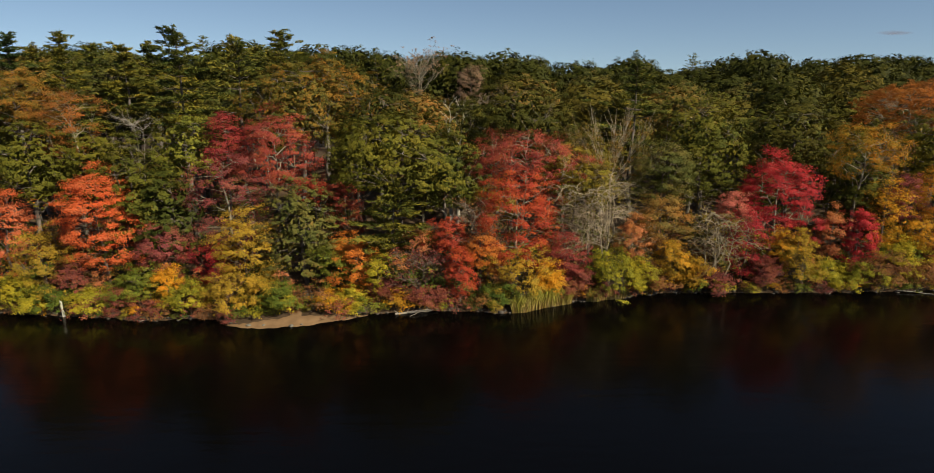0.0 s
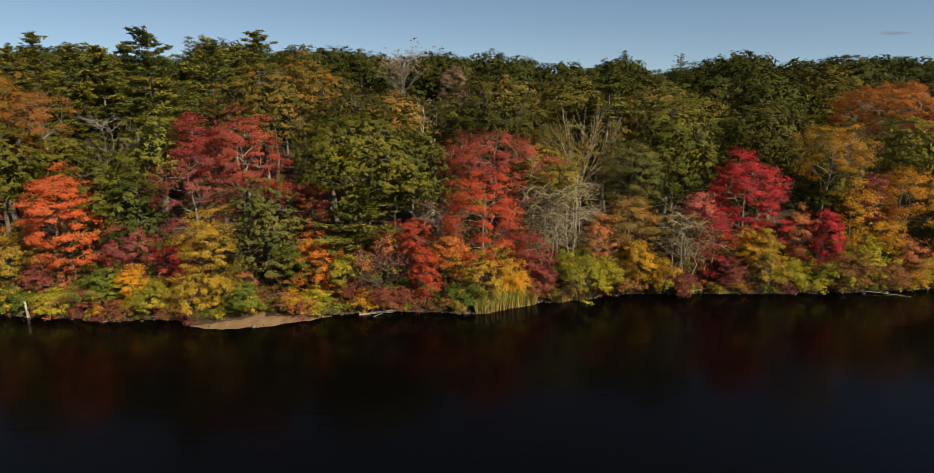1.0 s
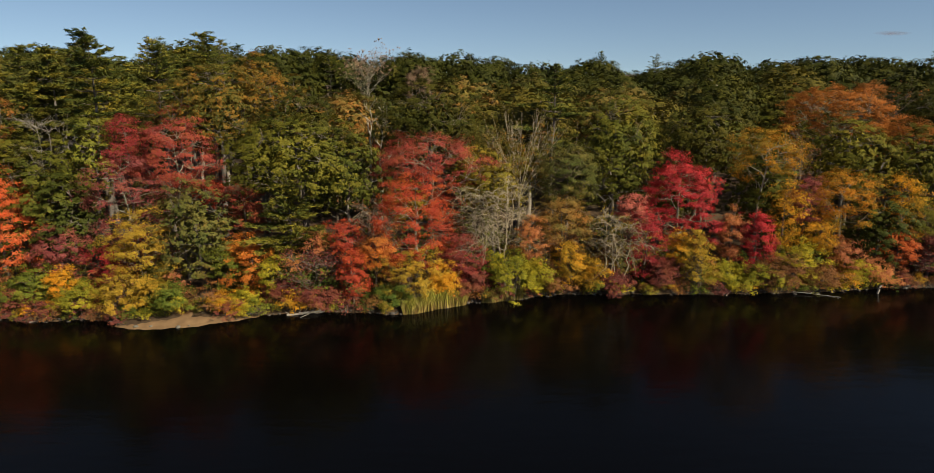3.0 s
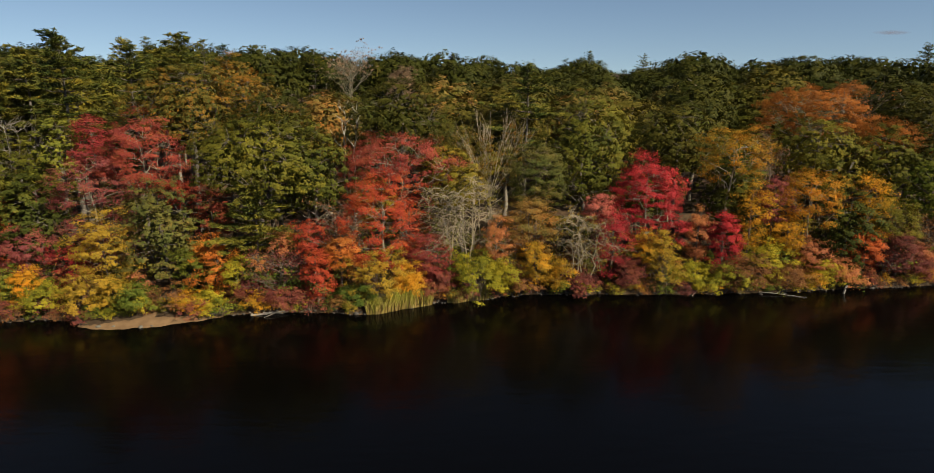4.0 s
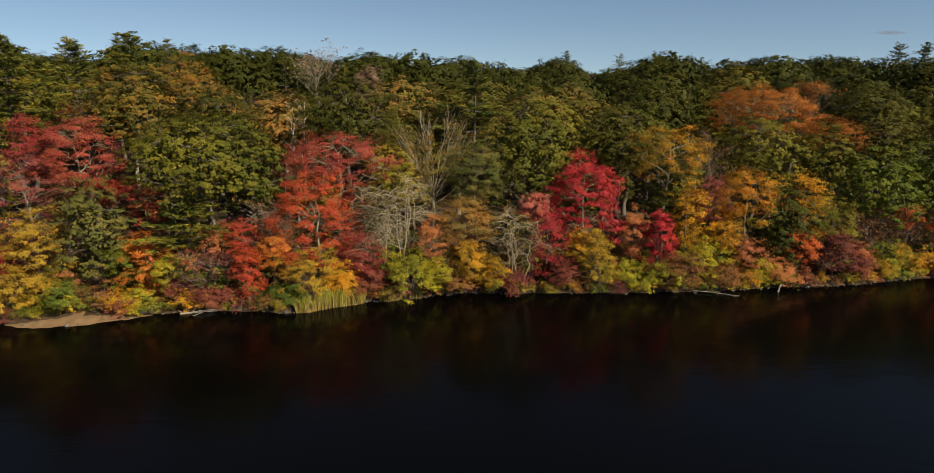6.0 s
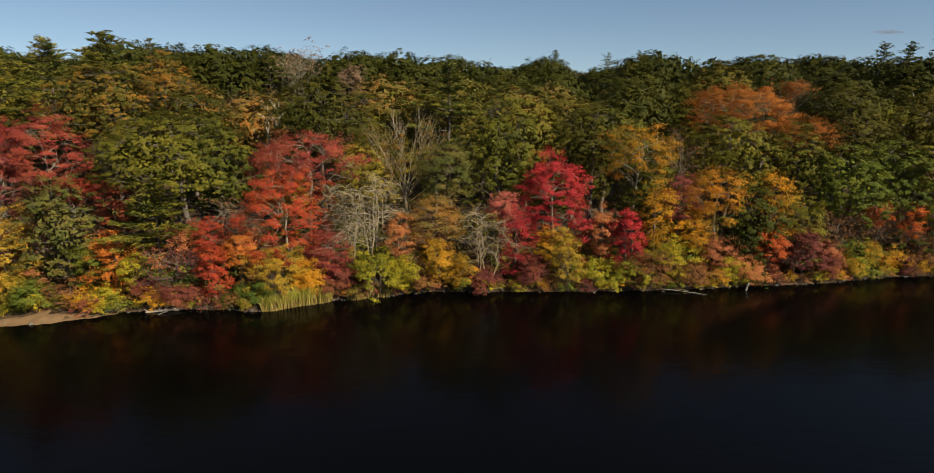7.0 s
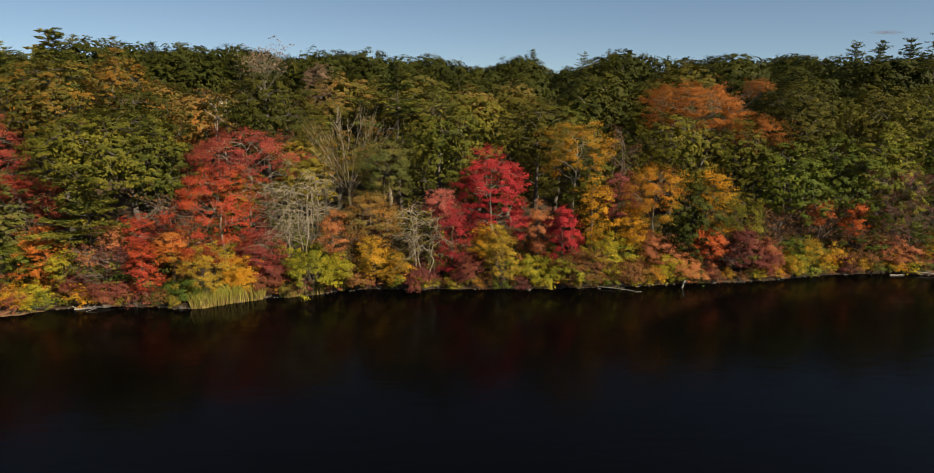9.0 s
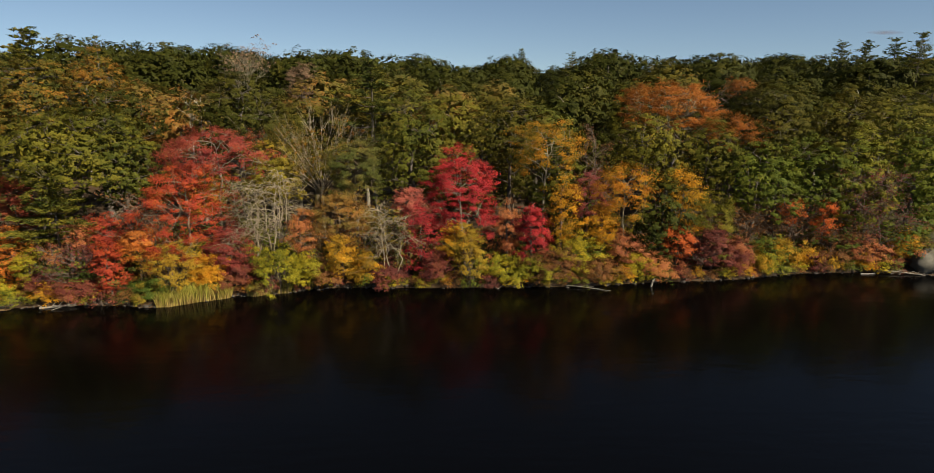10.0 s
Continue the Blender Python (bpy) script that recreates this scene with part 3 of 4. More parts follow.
oak(-32.8, 60.0, 14.4, 4.1, 0.20, "oak_green", "tall green oak with a dense lobed crown")
oak(-38.1, 64.0, 15.7, 2.2, 0.51, "olive", "tall olive and yellow-green oak with a dense lobed crown")
maple(-35.1, 57.5, 12.2, 3.7, 0.12, "orange_maple", "full-crowned bright orange-red autumn maple with pale limbs", thin=0.9)
sapling(-33.7, 59.0, 8.9, 1.8, 0.57, "salmon", "young pale salmon-orange autumn tree by the lake shore")
maple(-44.1, 57.0, 10.6, 2.4, 0.15, "orange_maple", "full-crowned bright orange-red autumn maple with pale limbs")
sapling(-40.1, 56.0, 6.9, 3.0, 0.06, "gold", "young golden yellow autumn tree by the lake shore", thin=0.9)
oak(-29.1, 59.0, 11.5, 3.5, 0.20, "oak_green", "tall green oak with a dense lobed crown")
sapling(-29.3, 57.0, 6.9, 2.4, 0.34, "dusky_red", "young dusky purple-red autumn tree by the lake shore")
sapling(-30.7, 54.5, 3.6, 2.4, 0.06, "green_shrub", "young fresh green autumn tree by the lake shore")
sapling(-27.7, 54.2, 3.9, 1.4, 0.06, "amber", "young amber yellow autumn tree by the lake shore")
shrub(-25.7, 53.6, 2.3, 1.9, "yellow", "yellow-green shrub leafy to the ground at the water")
shrub(-42.3, 54.6, 2.7, 2.1, "yellow", "yellow-green shrub leafy to the ground at the water")
shrub(-34.5, 54.0, 1.7, 1.9, "yellow", "yellow-green shrub leafy to the ground at the water")
shrub(-38.3, 54.2, 1.6, 1.7, "green_shrub", "fresh green shrub leafy to the ground at the water")
shrub(-40.1, 54.0, 1.5, 1.4, "yellow", "yellow-green shrub leafy to the ground at the water")
sapling(-37.4, 55.5, 3.9, 1.7, 0.06, "maroon", "young dark maroon autumn tree by the lake shore")
shrub(-32.1, 54.0, 1.3, 1.4, "maroon", "dark maroon shrub leafy to the ground at the water")
maple(-23.9, 61.5, 17.2, 1.6, 0.60, "wine", "narrow full-crowned wine-red autumn maple with pale limbs")
maple(-19.0, 61.5, 16.8, 4.0, 0.54, "red", "thinly leaved dull red autumn maple with pale limbs", bare=0.2, thin=0.8)
maple(-23.3, 59.5, 13.7, 3.4, 0.24, "dusky_red", "thinly leaved dusky purple-red autumn maple with pale limbs", bare=0.35, thin=0.6)
sapling(-24.2, 56.5, 5.1, 1.7, 0.27, "crimson", "young deep crimson autumn tree by the lake shore", thin=0.8)
maple(-20.9, 55.8, 8.7, 2.7, 0.06, "gold", "full-crowned golden yellow autumn maple with pale limbs")
shrub(-21.5, 53.6, 3.5, 2.6, "gold", "golden yellow shrub leafy to the ground at the water")
shrub(-19.0, 54.0, 2.6, 1.7, "gold", "golden yellow shrub leafy to the ground at the water")
oak(-15.8, 57.5, 10.9, 4.1, 0.20, "brown_green", "tall green and brown oak with a dense lobed crown")
sapling(-12.0, 60.0, 10.4, 1.8, 0.48, "red", "young dull red autumn tree by the lake shore")
sapling(-15.1, 60.0, 10.7, 1.5, 0.75, "scarlet", "young scarlet autumn tree by the lake shore")
oak(-7.0, 63.0, 16.4, 7.1, 0.58, "olive", "tall olive and yellow-green oak with a dense lobed crown")
oak(-11.0, 63.0, 15.8, 3.3, 0.56, "olive", "tall olive and yellow-green oak with a dense lobed crown")
oak(-2.1, 63.0, 15.4, 4.0, 0.42, "oak_green", "tall green oak with a dense lobed crown")
white_pine(-7.2, 58.5, 10.9, 4.8, 0.25, "pine", "tall dark green white pine with level tiers of boughs", 12000)
sapling(-10.6, 56.5, 6.3, 2.0, 0.08, "orange", "young bright orange autumn tree by the lake shore")
sapling(-8.4, 55.3, 5.1, 1.2, 0.06, "yellow", "young yellow-green autumn tree by the lake shore")
sapling(-4.7, 57.5, 6.6, 0.9, 0.53, "salmon", "young pale salmon-orange autumn tree by the lake shore")
sapling(-6.6, 56.5, 4.5, 1.2, 0.40, "salmon", "young pale salmon-orange autumn tree by the lake shore")
sapling(-13.0, 56.5, 5.1, 1.8, 0.27, "green_shrub", "young fresh green autumn tree by the lake shore")
shrub(-12.7, 54.0, 1.2, 1.4, "amber", "amber yellow shrub leafy to the ground at the water")
shrub(-10.7, 54.6, 1.3, 1.4, "yellow", "yellow-green shrub leafy to the ground at the water")
shrub(-17.1, 53.2, 2.4, 1.6, "green_shrub", "fresh green shrub leafy to the ground at the water")
stand(twiggy("bare_tree", 4.5, 2.7, 0.15, seed(), TWIG_BARK, 4, 10, 12, 0.5, "maroon", 1400, 0.18), -4.8, 56.0, "half-bare dark maroon small tree, a tangle of twigs")
shrub(-7.6, 55.5, 2.2, 1.7, "maroon", "dark maroon shrub leafy to the ground at the water")
shrub(-3.6, 55.3, 1.7, 2.0, "maroon", "dark maroon shrub leafy to the ground at the water")
sapling(-0.7, 55.0, 5.2, 1.45, 0.06, "scarlet", "young scarlet autumn tree by the lake shore", thin=1.2)
sapling(1.3, 57.0, 6.7, 1.9, 0.38, "orange", "young bright orange autumn tree by the lake shore")
sapling(-1.8, 58.0, 7.7, 1.8, 0.39, "scarlet", "young scarlet autumn tree by the lake shore")
maple(6.2, 66.0, 14.5, 5.9, 0.61, "red", "thinly leaved dull red autumn maple with pale limbs", bare=0.5, thin=0.5)
maple(5.0, 60.5, 11.6, 4.9, 0.16, "scarlet", "thinly leaved scarlet autumn maple with pale limbs", bare=0.15, thin=0.9)
stand(twiggy("bare_tree", 8.9, 2.6, 0.15, seed(), TWIG_BARK, 4, 10, 12, 0.5, "brown", 1400, 0.18), 1.5, 58.5, "half-bare russet brown small tree, a tangle of twigs")
shrub(5.0, 56.0, 5.1, 2.7, "gold", "golden yellow shrub leafy to the ground at the water")
shrub(8.0, 57.0, 3.5, 1.3, "amber", "amber yellow shrub leafy to the ground at the water")
sapling(9.5, 58.5, 6.3, 2.5, 0.06, "red", "young dull red autumn tree by the lake shore")
shrub(10.4, 58.2, 2.5, 1.8, "maroon", "dark maroon shrub leafy to the ground at the water")
shrub(2.6, 55.3, 1.7, 1.7, "green_shrub", "fresh green shrub leafy to the ground at the water")
stand(twiggy("bare_tree", 10.9, 3.8, 0.35, seed(), BONE_BARK, 5, 12, 9, 0.3, "olive", 400, 0.16, droop=0.25, thick=0.9), 10.8, 60.5, "dead grey tree with several stems and tangled drooping branches")
stand(twiggy("bare_tree", 11.6, 3.8, 0.35, seed(), BONE_BARK, 5, 12, 9, 0.3, "olive", 400, 0.16, droop=0.25, thick=0.9), 13.4, 60.0, "dead grey tree with several stems and tangled drooping branches")
oak(12.8, 64.0, 11.7, 2.8, 0.65, "olive", "tall olive and yellow-green oak with a dense lobed crown")
stand(fan_tree("bare_tree", 17.5, 7.2, 0.44, seed(), BONE_BARK, "orange_brown", 3600), 16.2, 71.0, "nearly leafless tan tree with a fan of upswept limbs", size=(5.1, 7.9))
oak(11.0, 69.0, 13.0, 2.7, 0.69, "olive", "tall olive and yellow-green oak with a dense lobed crown")
sapling(16.6, 59.5, 7.8, 1.4, 0.35, "salmon", "young pale salmon-orange autumn tree by the lake shore")
shrub(14.4, 57.8, 4.7, 2.5, "yellow", "yellow-green shrub leafy to the ground at the water")
shrub(17.1, 58.6, 3.2, 1.5, "yellow", "yellow-green shrub leafy to the ground at the water")
maple(20.0, 62.0, 9.1, 2.9, 0.34, "brown_green", "full-crowned green and brown autumn maple with pale limbs")
maple(21.1, 66.0, 13.6, 3.5, 0.55, "brown_green", "full-crowned green and brown autumn maple with pale limbs")
sapling(20.5, 59.5, 5.2, 1.9, 0.06, "amber", "young amber yellow autumn tree by the lake shore")
shrub(22.7, 59.4, 2.9, 1.3, "amber", "amber yellow shrub leafy to the ground at the water")
shrub(18.7, 59.3, 2.3, 1.5, "brown", "russet brown shrub leafy to the ground at the water")
sapling(27.0, 62.0, 9.3, 1.7, 0.62, "coral", "young coral-pink autumn tree by the lake shore")
stand(twiggy("bare_tree", 8.3, 3.5, 0.35, seed(), BONE_BARK, 5, 12, 9, 0.3, "olive", 400, 0.16, droop=0.25, thick=0.9), 25.5, 60.5, "dead grey tree with several stems and tangled drooping branches")
shrub(24.6, 59.6, 1.9, 1.8, "maroon", "dark maroon shrub leafy to the ground at the water")
maple(32.6, 64.0, 12.8, 3.9, 0.27, "crimson", "thinly leaved deep crimson autumn maple with pale limbs", bare=0.1)
maple(28.3, 60.8, 7.9, 1.8, 0.06, "crimson", "full-crowned deep crimson autumn maple with pale limbs", thin=0.8)
shrub(30.4, 60.0, 3.2, 1.8, "maroon", "dark maroon shrub leafy to the ground at the water")
shrub(33.3, 59.6, 6.0, 1.5, "gold", "golden yellow shrub leafy to the ground at the water")
sapling(31.9, 60.2, 6.4, 1.3, 0.30, "amber", "young amber yellow autumn tree by the lake shore")
sapling(39.9, 61.0, 7.7, 1.7, 0.25, "crimson", "young deep crimson autumn tree by the lake shore")
maple(43.3, 62.5, 10.6, 1.6, 0.3, "amber", "full-crowned amber yellow autumn maple with pale limbs", thin=0.7)
maple(41.6, 65.0, 15.6, 3.7, 0.66, "burnt_orange", "thinly leaved orange and amber autumn maple with pale limbs", bare=0.5, thin=0.6)
sapling(37.4, 61.5, 7.9, 1.1, 0.26, "salmon", "young pale salmon-orange autumn tree by the lake shore")
shrub(37.2, 60.5, 2.5, 1.9, "yellow", "yellow-green shrub leafy to the ground at the water")
shrub(39.8, 59.8, 2.4, 1.5, "yellow", "yellow-green shrub leafy to the ground at the water")
shrub(41.9, 60.0, 3.3, 2.6, "brown", "russet brown shrub leafy to the ground at the water")
oak(26.9, 71.0, 18.7, 5.1, 0.29, "oak_green", "tall green oak with a dense lobed crown")
oak(38.4, 73.0, 17.3, 5.2, 0.47, "oak_dark", "tall dark green oak with a dense lobed crown")
oak(5.5, 76.0, 19.4, 6.1, 0.56, "oak_dark", "tall dark green oak with a dense lobed crown")
sapling(46.0, 64.0, 10.6, 2.0, 0.53, "dusky_red", "young dusky purple-red autumn tree by the lake shore")
stand(twiggy("bare_tree", 14.8, 2.7, 0.15, seed(), TWIG_BARK, 4, 10, 12, 0.5, "brown", 1400, 0.18), 47.9, 70.0, "half-bare russet brown small tree, a tangle of twigs")
maple(49.9, 64.0, 10.9, 3.7, 0.58, "burnt_orange", "thinly leaved orange and amber autumn maple with pale limbs", bare=0.3, thin=0.6)
oak(54.1, 63.5, 9.8, 3.3, 0.20, "oak_green", "tall green oak with a dense lobed crown")
maple(56.4, 64.0, 11.0, 1.7, 0.37, "amber", "full-crowned amber yellow autumn maple with pale limbs", thin=0.7)
oak(54.3, 72.0, 15.6, 4.9, 0.52, "olive", "tall olive and yellow-green oak with a dense lobed crown")
maple(61.5, 87.0, 18.2, 7.6, 0.64, "rust_orange", "broad rust-orange autumn maple with thinly leaved twigs", bare=0.5, thin=0.6, size=0.16)
oak(74.0, 84.0, 18.3, 4.6, 0.60, "oak_dark", "tall dark green oak with a dense lobed crown")
maple(67.6, 79.0, 14.7, 4.0, 0.72, "rust_orange", "full-crowned rust-orange autumn maple with pale limbs", thin=0.7)
oak(61.6, 71.0, 14.8, 3.6, 0.52, "olive", "tall olive and yellow-green oak with a dense lobed crown")
shrub(44.6, 61.5, 4.5, 2.4, "yellow", "yellow-green shrub leafy to the ground at the water")
shrub(50.9, 61.5, 2.2, 1.6, "yellow", "yellow-green shrub leafy to the ground at the water")
sapling(50.2, 62.5, 4.4, 2.0, 0.20, "salmon", "young pale salmon-orange autumn tree by the lake shore")
sapling(47.5, 63.0, 7.6, 1.5, 0.31, "amber", "young amber yellow autumn tree by the lake shore")
sapling(55.6, 62.5, 5.2, 1.7, 0.3, "vermilion", "young vermilion autumn tree by the lake shore")
sapling(59.5, 62.8, 5.2, 2.4, 0.06, "maroon", "young dark maroon autumn tree by the lake shore")
sapling(59.6, 64.5, 8.3, 2.7, 0.32, "olive", "young olive and yellow-green autumn tree by the lake shore")
shrub(47.0, 61.0, 1.9, 2.2, "brown", "russet brown shrub leafy to the ground at the water")
shrub(53.2, 61.7, 2.2, 1.9, "salmon", "pale salmon-orange shrub leafy to the ground at the water")
oak(65.9, 68.0, 13.2, 4.4, 0.38, "oak_fresh", "tall fresh green oak with a dense lobed crown")
oak(72.5, 70.0, 13.4, 4.1, 0.36, "oak_fresh", "tall fresh green oak with a dense lobed crown")
stand(twiggy("bare_tree", 6.2, 3.5, 0.15, seed(), TWIG_BARK, 4, 10, 12, 0.5, "brown", 1400, 0.18), 69.2, 66.5, "half-bare russet brown small tree, a tangle of twigs")
sapling(73.2, 66.5, 7.0, 1.0, 0.29, "vermilion", "young vermilion autumn tree by the lake shore")
sapling(69.6, 67.0, 7.2, 1.3, 0.6, "vermilion", "young vermilion autumn tree by the lake shore", thin=0.6)
sapling(62.8, 64.0, 3.5, 1.6, 0.06, "salmon", "young pale salmon-orange autumn tree by the lake shore")
shrub(65.4, 64.0, 1.5, 1.5, "yellow", "yellow-green shrub leafy to the ground at the water")
shrub(68.2, 65.2, 2.8, 2.0, "amber", "amber yellow shrub leafy to the ground at the water")
shrub(69.2, 65.0, 0.8, 1.2, "yellow", "yellow-green shrub leafy to the ground at the water")
shrub(62.5, 63.5, 2.0, 1.6, "maroon", "dark maroon shrub leafy to the ground at the water")
oak(77.6, 69.5, 14.6, 4.3, 0.20, "oak_fresh", "tall fresh green oak with a dense lobed crown")
oak(85.0, 70.0, 15.0, 4.5, 0.20, "oak_fresh", "tall fresh green oak with a dense lobed crown")
stand(twiggy("bare_tree", 9.9, 3.6, 0.15, seed(), TWIG_BARK, 5, 12, 14, 0.5, "dusky_red", 3200, 0.13, thick=0.8), 78.4, 66.3, "half-bare dark maroon small tree, a tangle of twigs")
shrub(77.3, 66.0, 3.0, 2.9, "salmon", "pale salmon-orange shrub leafy to the ground at the water")
shrub(73.7, 66.0, 2.2, 2.7, "brown", "russet brown shrub leafy to the ground at the water")
shrub(71.6, 65.2, 1.5, 1.7, "amber", "amber yellow shrub leafy to the ground at the water")
shrub(82.4, 66.5, 3.1, 1.7, "amber", "amber yellow shrub leafy to the ground at the water")
shrub(85.0, 68.0, 3.1, 2.1, "green_shrub", "fresh green shrub leafy to the ground at the water")
shrub(80.2, 66.0, 1.5, 2.0, "maroon", "dark maroon shrub leafy to the ground at the water")
shrub(77.9, 65.5, 0.3, 1.3, "amber", "amber yellow shrub leafy to the ground at the water")
white_pine(-49.1, 78.0, 24.4, 3.8, 0.40, "pine", "tall dark green white pine with level tiers of boughs", 12000)
white_pine(-32.4, 72.0, 25.0, 4.4, 0.56, "pine", "tall dark green white pine with level tiers of boughs", 12000)
white_pine(-56.8, 80.0, 24.1, 4.1, 0.58, "pine", "tall dark green white pine with level tiers of boughs", 12000)
white_pine(-28.0, 78.0, 23.8, 5.5, 0.50, "pine_yellow", "tall yellow-tinged green white pine with level tiers of boughs", 12000)
white_pine(-24.1, 84.0, 24.7, 4.7, 0.57, "pine", "tall dark green white pine with level tiers of boughs", 12000)
white_pine(-41.3, 74.0, 18.8, 3.2, 0.56, "pine", "tall dark green white pine with level tiers of boughs", 12000)
white_pine(21.2, 80.0, 21.0, 4.9, 0.54, "pine_yellow", "tall yellow-tinged green white pine with level tiers of boughs", 12000)
oak(-20.3, 76.0, 20.9, 6.1, 0.58, "orange_brown", "tall orange-brown and olive oak with a dense lobed crown")
oak(-13.9, 80.0, 19.8, 4.1, 0.55, "orange_brown", "tall orange-brown and olive oak with a dense lobed crown")
oak(-36.5, 80.0, 19.8, 3.4, 0.51, "olive", "tall olive and yellow-green oak with a dense lobed crown")
oak(-10.4, 76.0, 17.9, 5.4, 0.56, "oak_dark", "tall dark green oak with a dense lobed crown")
oak(-59.1, 86.0, 21.0, 4.8, 0.59, "brown_green", "tall green and brown oak with a dense lobed crown")
oak(-49.0, 88.0, 20.9, 4.9, 0.58, "brown_green", "tall green and brown oak with a dense lobed crown")
white_pine(-60.9, 150.0, 25.0, 4.2, 0.45, "pine", "tall dark green white pine with level tiers of boughs", 3500)
white_pine(-20.0, 140.0, 21.8, 3.9, 0.45, "pine", "tall dark green white pine with level tiers of boughs", 3500)
white_pine(121.1, 150.0, 23.3, 4.8, 0.5, "pine", "tall dark green white pine with level tiers of boughs", 7000)
white_pine(123.7, 145.0, 23.5, 4.7, 0.5, "pine", "tall dark green white pine with level tiers of boughs", 7000)
white_pine(125.4, 138.0, 23.8, 4.5, 0.5, "pine", "tall dark green white pine with level tiers of boughs", 7000)
white_pine(121.8, 125.0, 24.7, 5.4, 0.5, "pine", "tall dark green white pine with level tiers of boughs", 7000)
white_pine(49.8, 190.0, 22.7, 4.0, 0.45, "pine", "tall dark green white pine with level tiers of boughs", 3500)
white_pine(63.2, 180.0, 22.1, 3.8, 0.45, "pine", "tall dark green white pine with level tiers of boughs", 3500)
white_pine(-43.1, 150.0, 23.5, 4.2, 0.45, "pine", "tall dark green white pine with level tiers of boughs", 3500)
white_pine(-38.4, 155.0, 23.2, 3.6, 0.45, "pine", "tall dark green white pine with level tiers of boughs", 3500)
white_pine(-35.7, 120.0, 23.3, 4.5, 0.45, "pine", "tall dark green white pine with level tiers of boughs", 3500)
stand(twiggy("bare_tree", 19.9, 5.0, 0.62, seed(), PALE_BARK, 3, 12, 10, 0.7, "tan", 1300, 0.27), -10.1, 124.0, "tall thin-leaved tan tree above the canopy")
maple(0.7, 125.0, 18.4, 2.7, 0.65, "tan", "full-crowned pale tan autumn maple with pale limbs")
maple(83.4, 115.0, 16.9, 2.7, 0.79, "rust", "full-crowned rust-orange autumn maple with pale limbs")
white_pine(-57.9, 86.0, 22.9, 3.6, 0.58, "pine_yellow", "tall yellow-tinged green white pine with level tiers of boughs", 12000)
white_pine(-51.3, 88.0, 23.1, 4.1, 0.49, "pine", "tall dark green white pine with level tiers of boughs", 12000)
white_pine(-44.8, 84.0, 23.0, 3.5, 0.58, "pine_yellow", "tall yellow-tinged green white pine with level tiers of boughs", 12000)
white_pine(-44.3, 90.0, 23.3, 3.4, 0.58, "pine", "tall dark green white pine with level tiers of boughs", 12000)
white_pine(-28.6, 88.0, 22.5, 3.3, 0.60, "pine_yellow", "tall yellow-tinged green white pine with level tiers of boughs", 12000)
oak(-20.5, 92.0, 21.3, 3.9, 0.66, "orange_brown", "tall orange-brown and olive oak with a dense lobed crown")
oak(88.5, 80.0, 17.9, 5.0, 0.36, "oak_green", "tall green oak with a dense lobed crown")
oak(82.4, 80.0, 17.2, 4.8, 0.40, "oak_dark", "tall dark green oak with a dense lobed crown")
oak(96.9, 84.0, 18.3, 5.3, 0.30, "oak_green", "tall green oak with a dense lobed crown")
oak(72.1, 78.0, 16.5, 4.6, 0.45, "oak_dark", "tall dark green oak with a dense lobed crown")
oak(92.8, 72.0, 13.1, 4.3, 0.20, "oak_green", "tall green oak with a dense lobed crown")
stand(twiggy("bare_tree", 17.6, 7.8, 0.15, seed(), TWIG_BARK, 4, 10, 12, 0.5, "rust", 1400, 0.18), 61.3, 86.0, "half-bare rust-orange small tree, a tangle of twigs")
oak(43.3, 67.5, 12.4, 4.0, 0.20, "oak_green", "tall green oak with a dense lobed crown")
oak(45.0, 67.0, 9.2, 3.3, 0.20, "oak_green", "tall green oak with a dense lobed crown")
stand(twiggy("bare_tree", 6.1, 2.7, 0.15, seed(), TWIG_BARK, 4, 10, 12, 0.5, "brown", 1400, 0.18), 64.4, 65.5, "half-bare russet brown small tree, a tangle of twigs")
stand(twiggy("bare_tree", 3.1, 2.5, 0.15, seed(), TWIG_BARK, 4, 10, 12, 0.5, "brown", 1400, 0.18), 75.3, 66.0, "half-bare russet brown small tree, a tangle of twigs")
stand(twiggy("bare_tree", 4.3, 2.2, 0.15, seed(), TWIG_BARK, 4, 10, 12, 0.5, "maroon", 1400, 0.18), 57.8, 62.5, "half-bare dark maroon small tree, a tangle of twigs")
stand(twiggy("bare_tree", 5.2, 2.4, 0.15, seed(), TWIG_BARK, 4, 10, 12, 0.5, "brown", 1400, 0.18), 18.6, 60.5, "half-bare russet brown small tree, a tangle of twigs")
oak(16.2, 75.0, 11.9, 3.3, 0.64, "olive", "tall olive and yellow-green oak with a dense lobed crown")
maple(12.4, 70.0, 15.1, 2.0, 0.75, "orange_brown", "full-crowned orange-brown and olive autumn maple with pale limbs", thin=0.5)

stand(twiggy("bare_tree", 16.4, 2.0, 0.6, seed(), BLEACHED_BARK, 2, 7, 4, 0.8, thick=1.5), -1.7, 79.5, "dead tree with bleached white limbs above the canopy")

stand(twiggy("bare_tree", 9.2, 2.4, 0.55, seed(), BONE_BARK, 2, 9, 10, 0.2, droop=0.35, thick=0.8), 1.0, 60.0, "small dead tan tree with drooping fine branches")

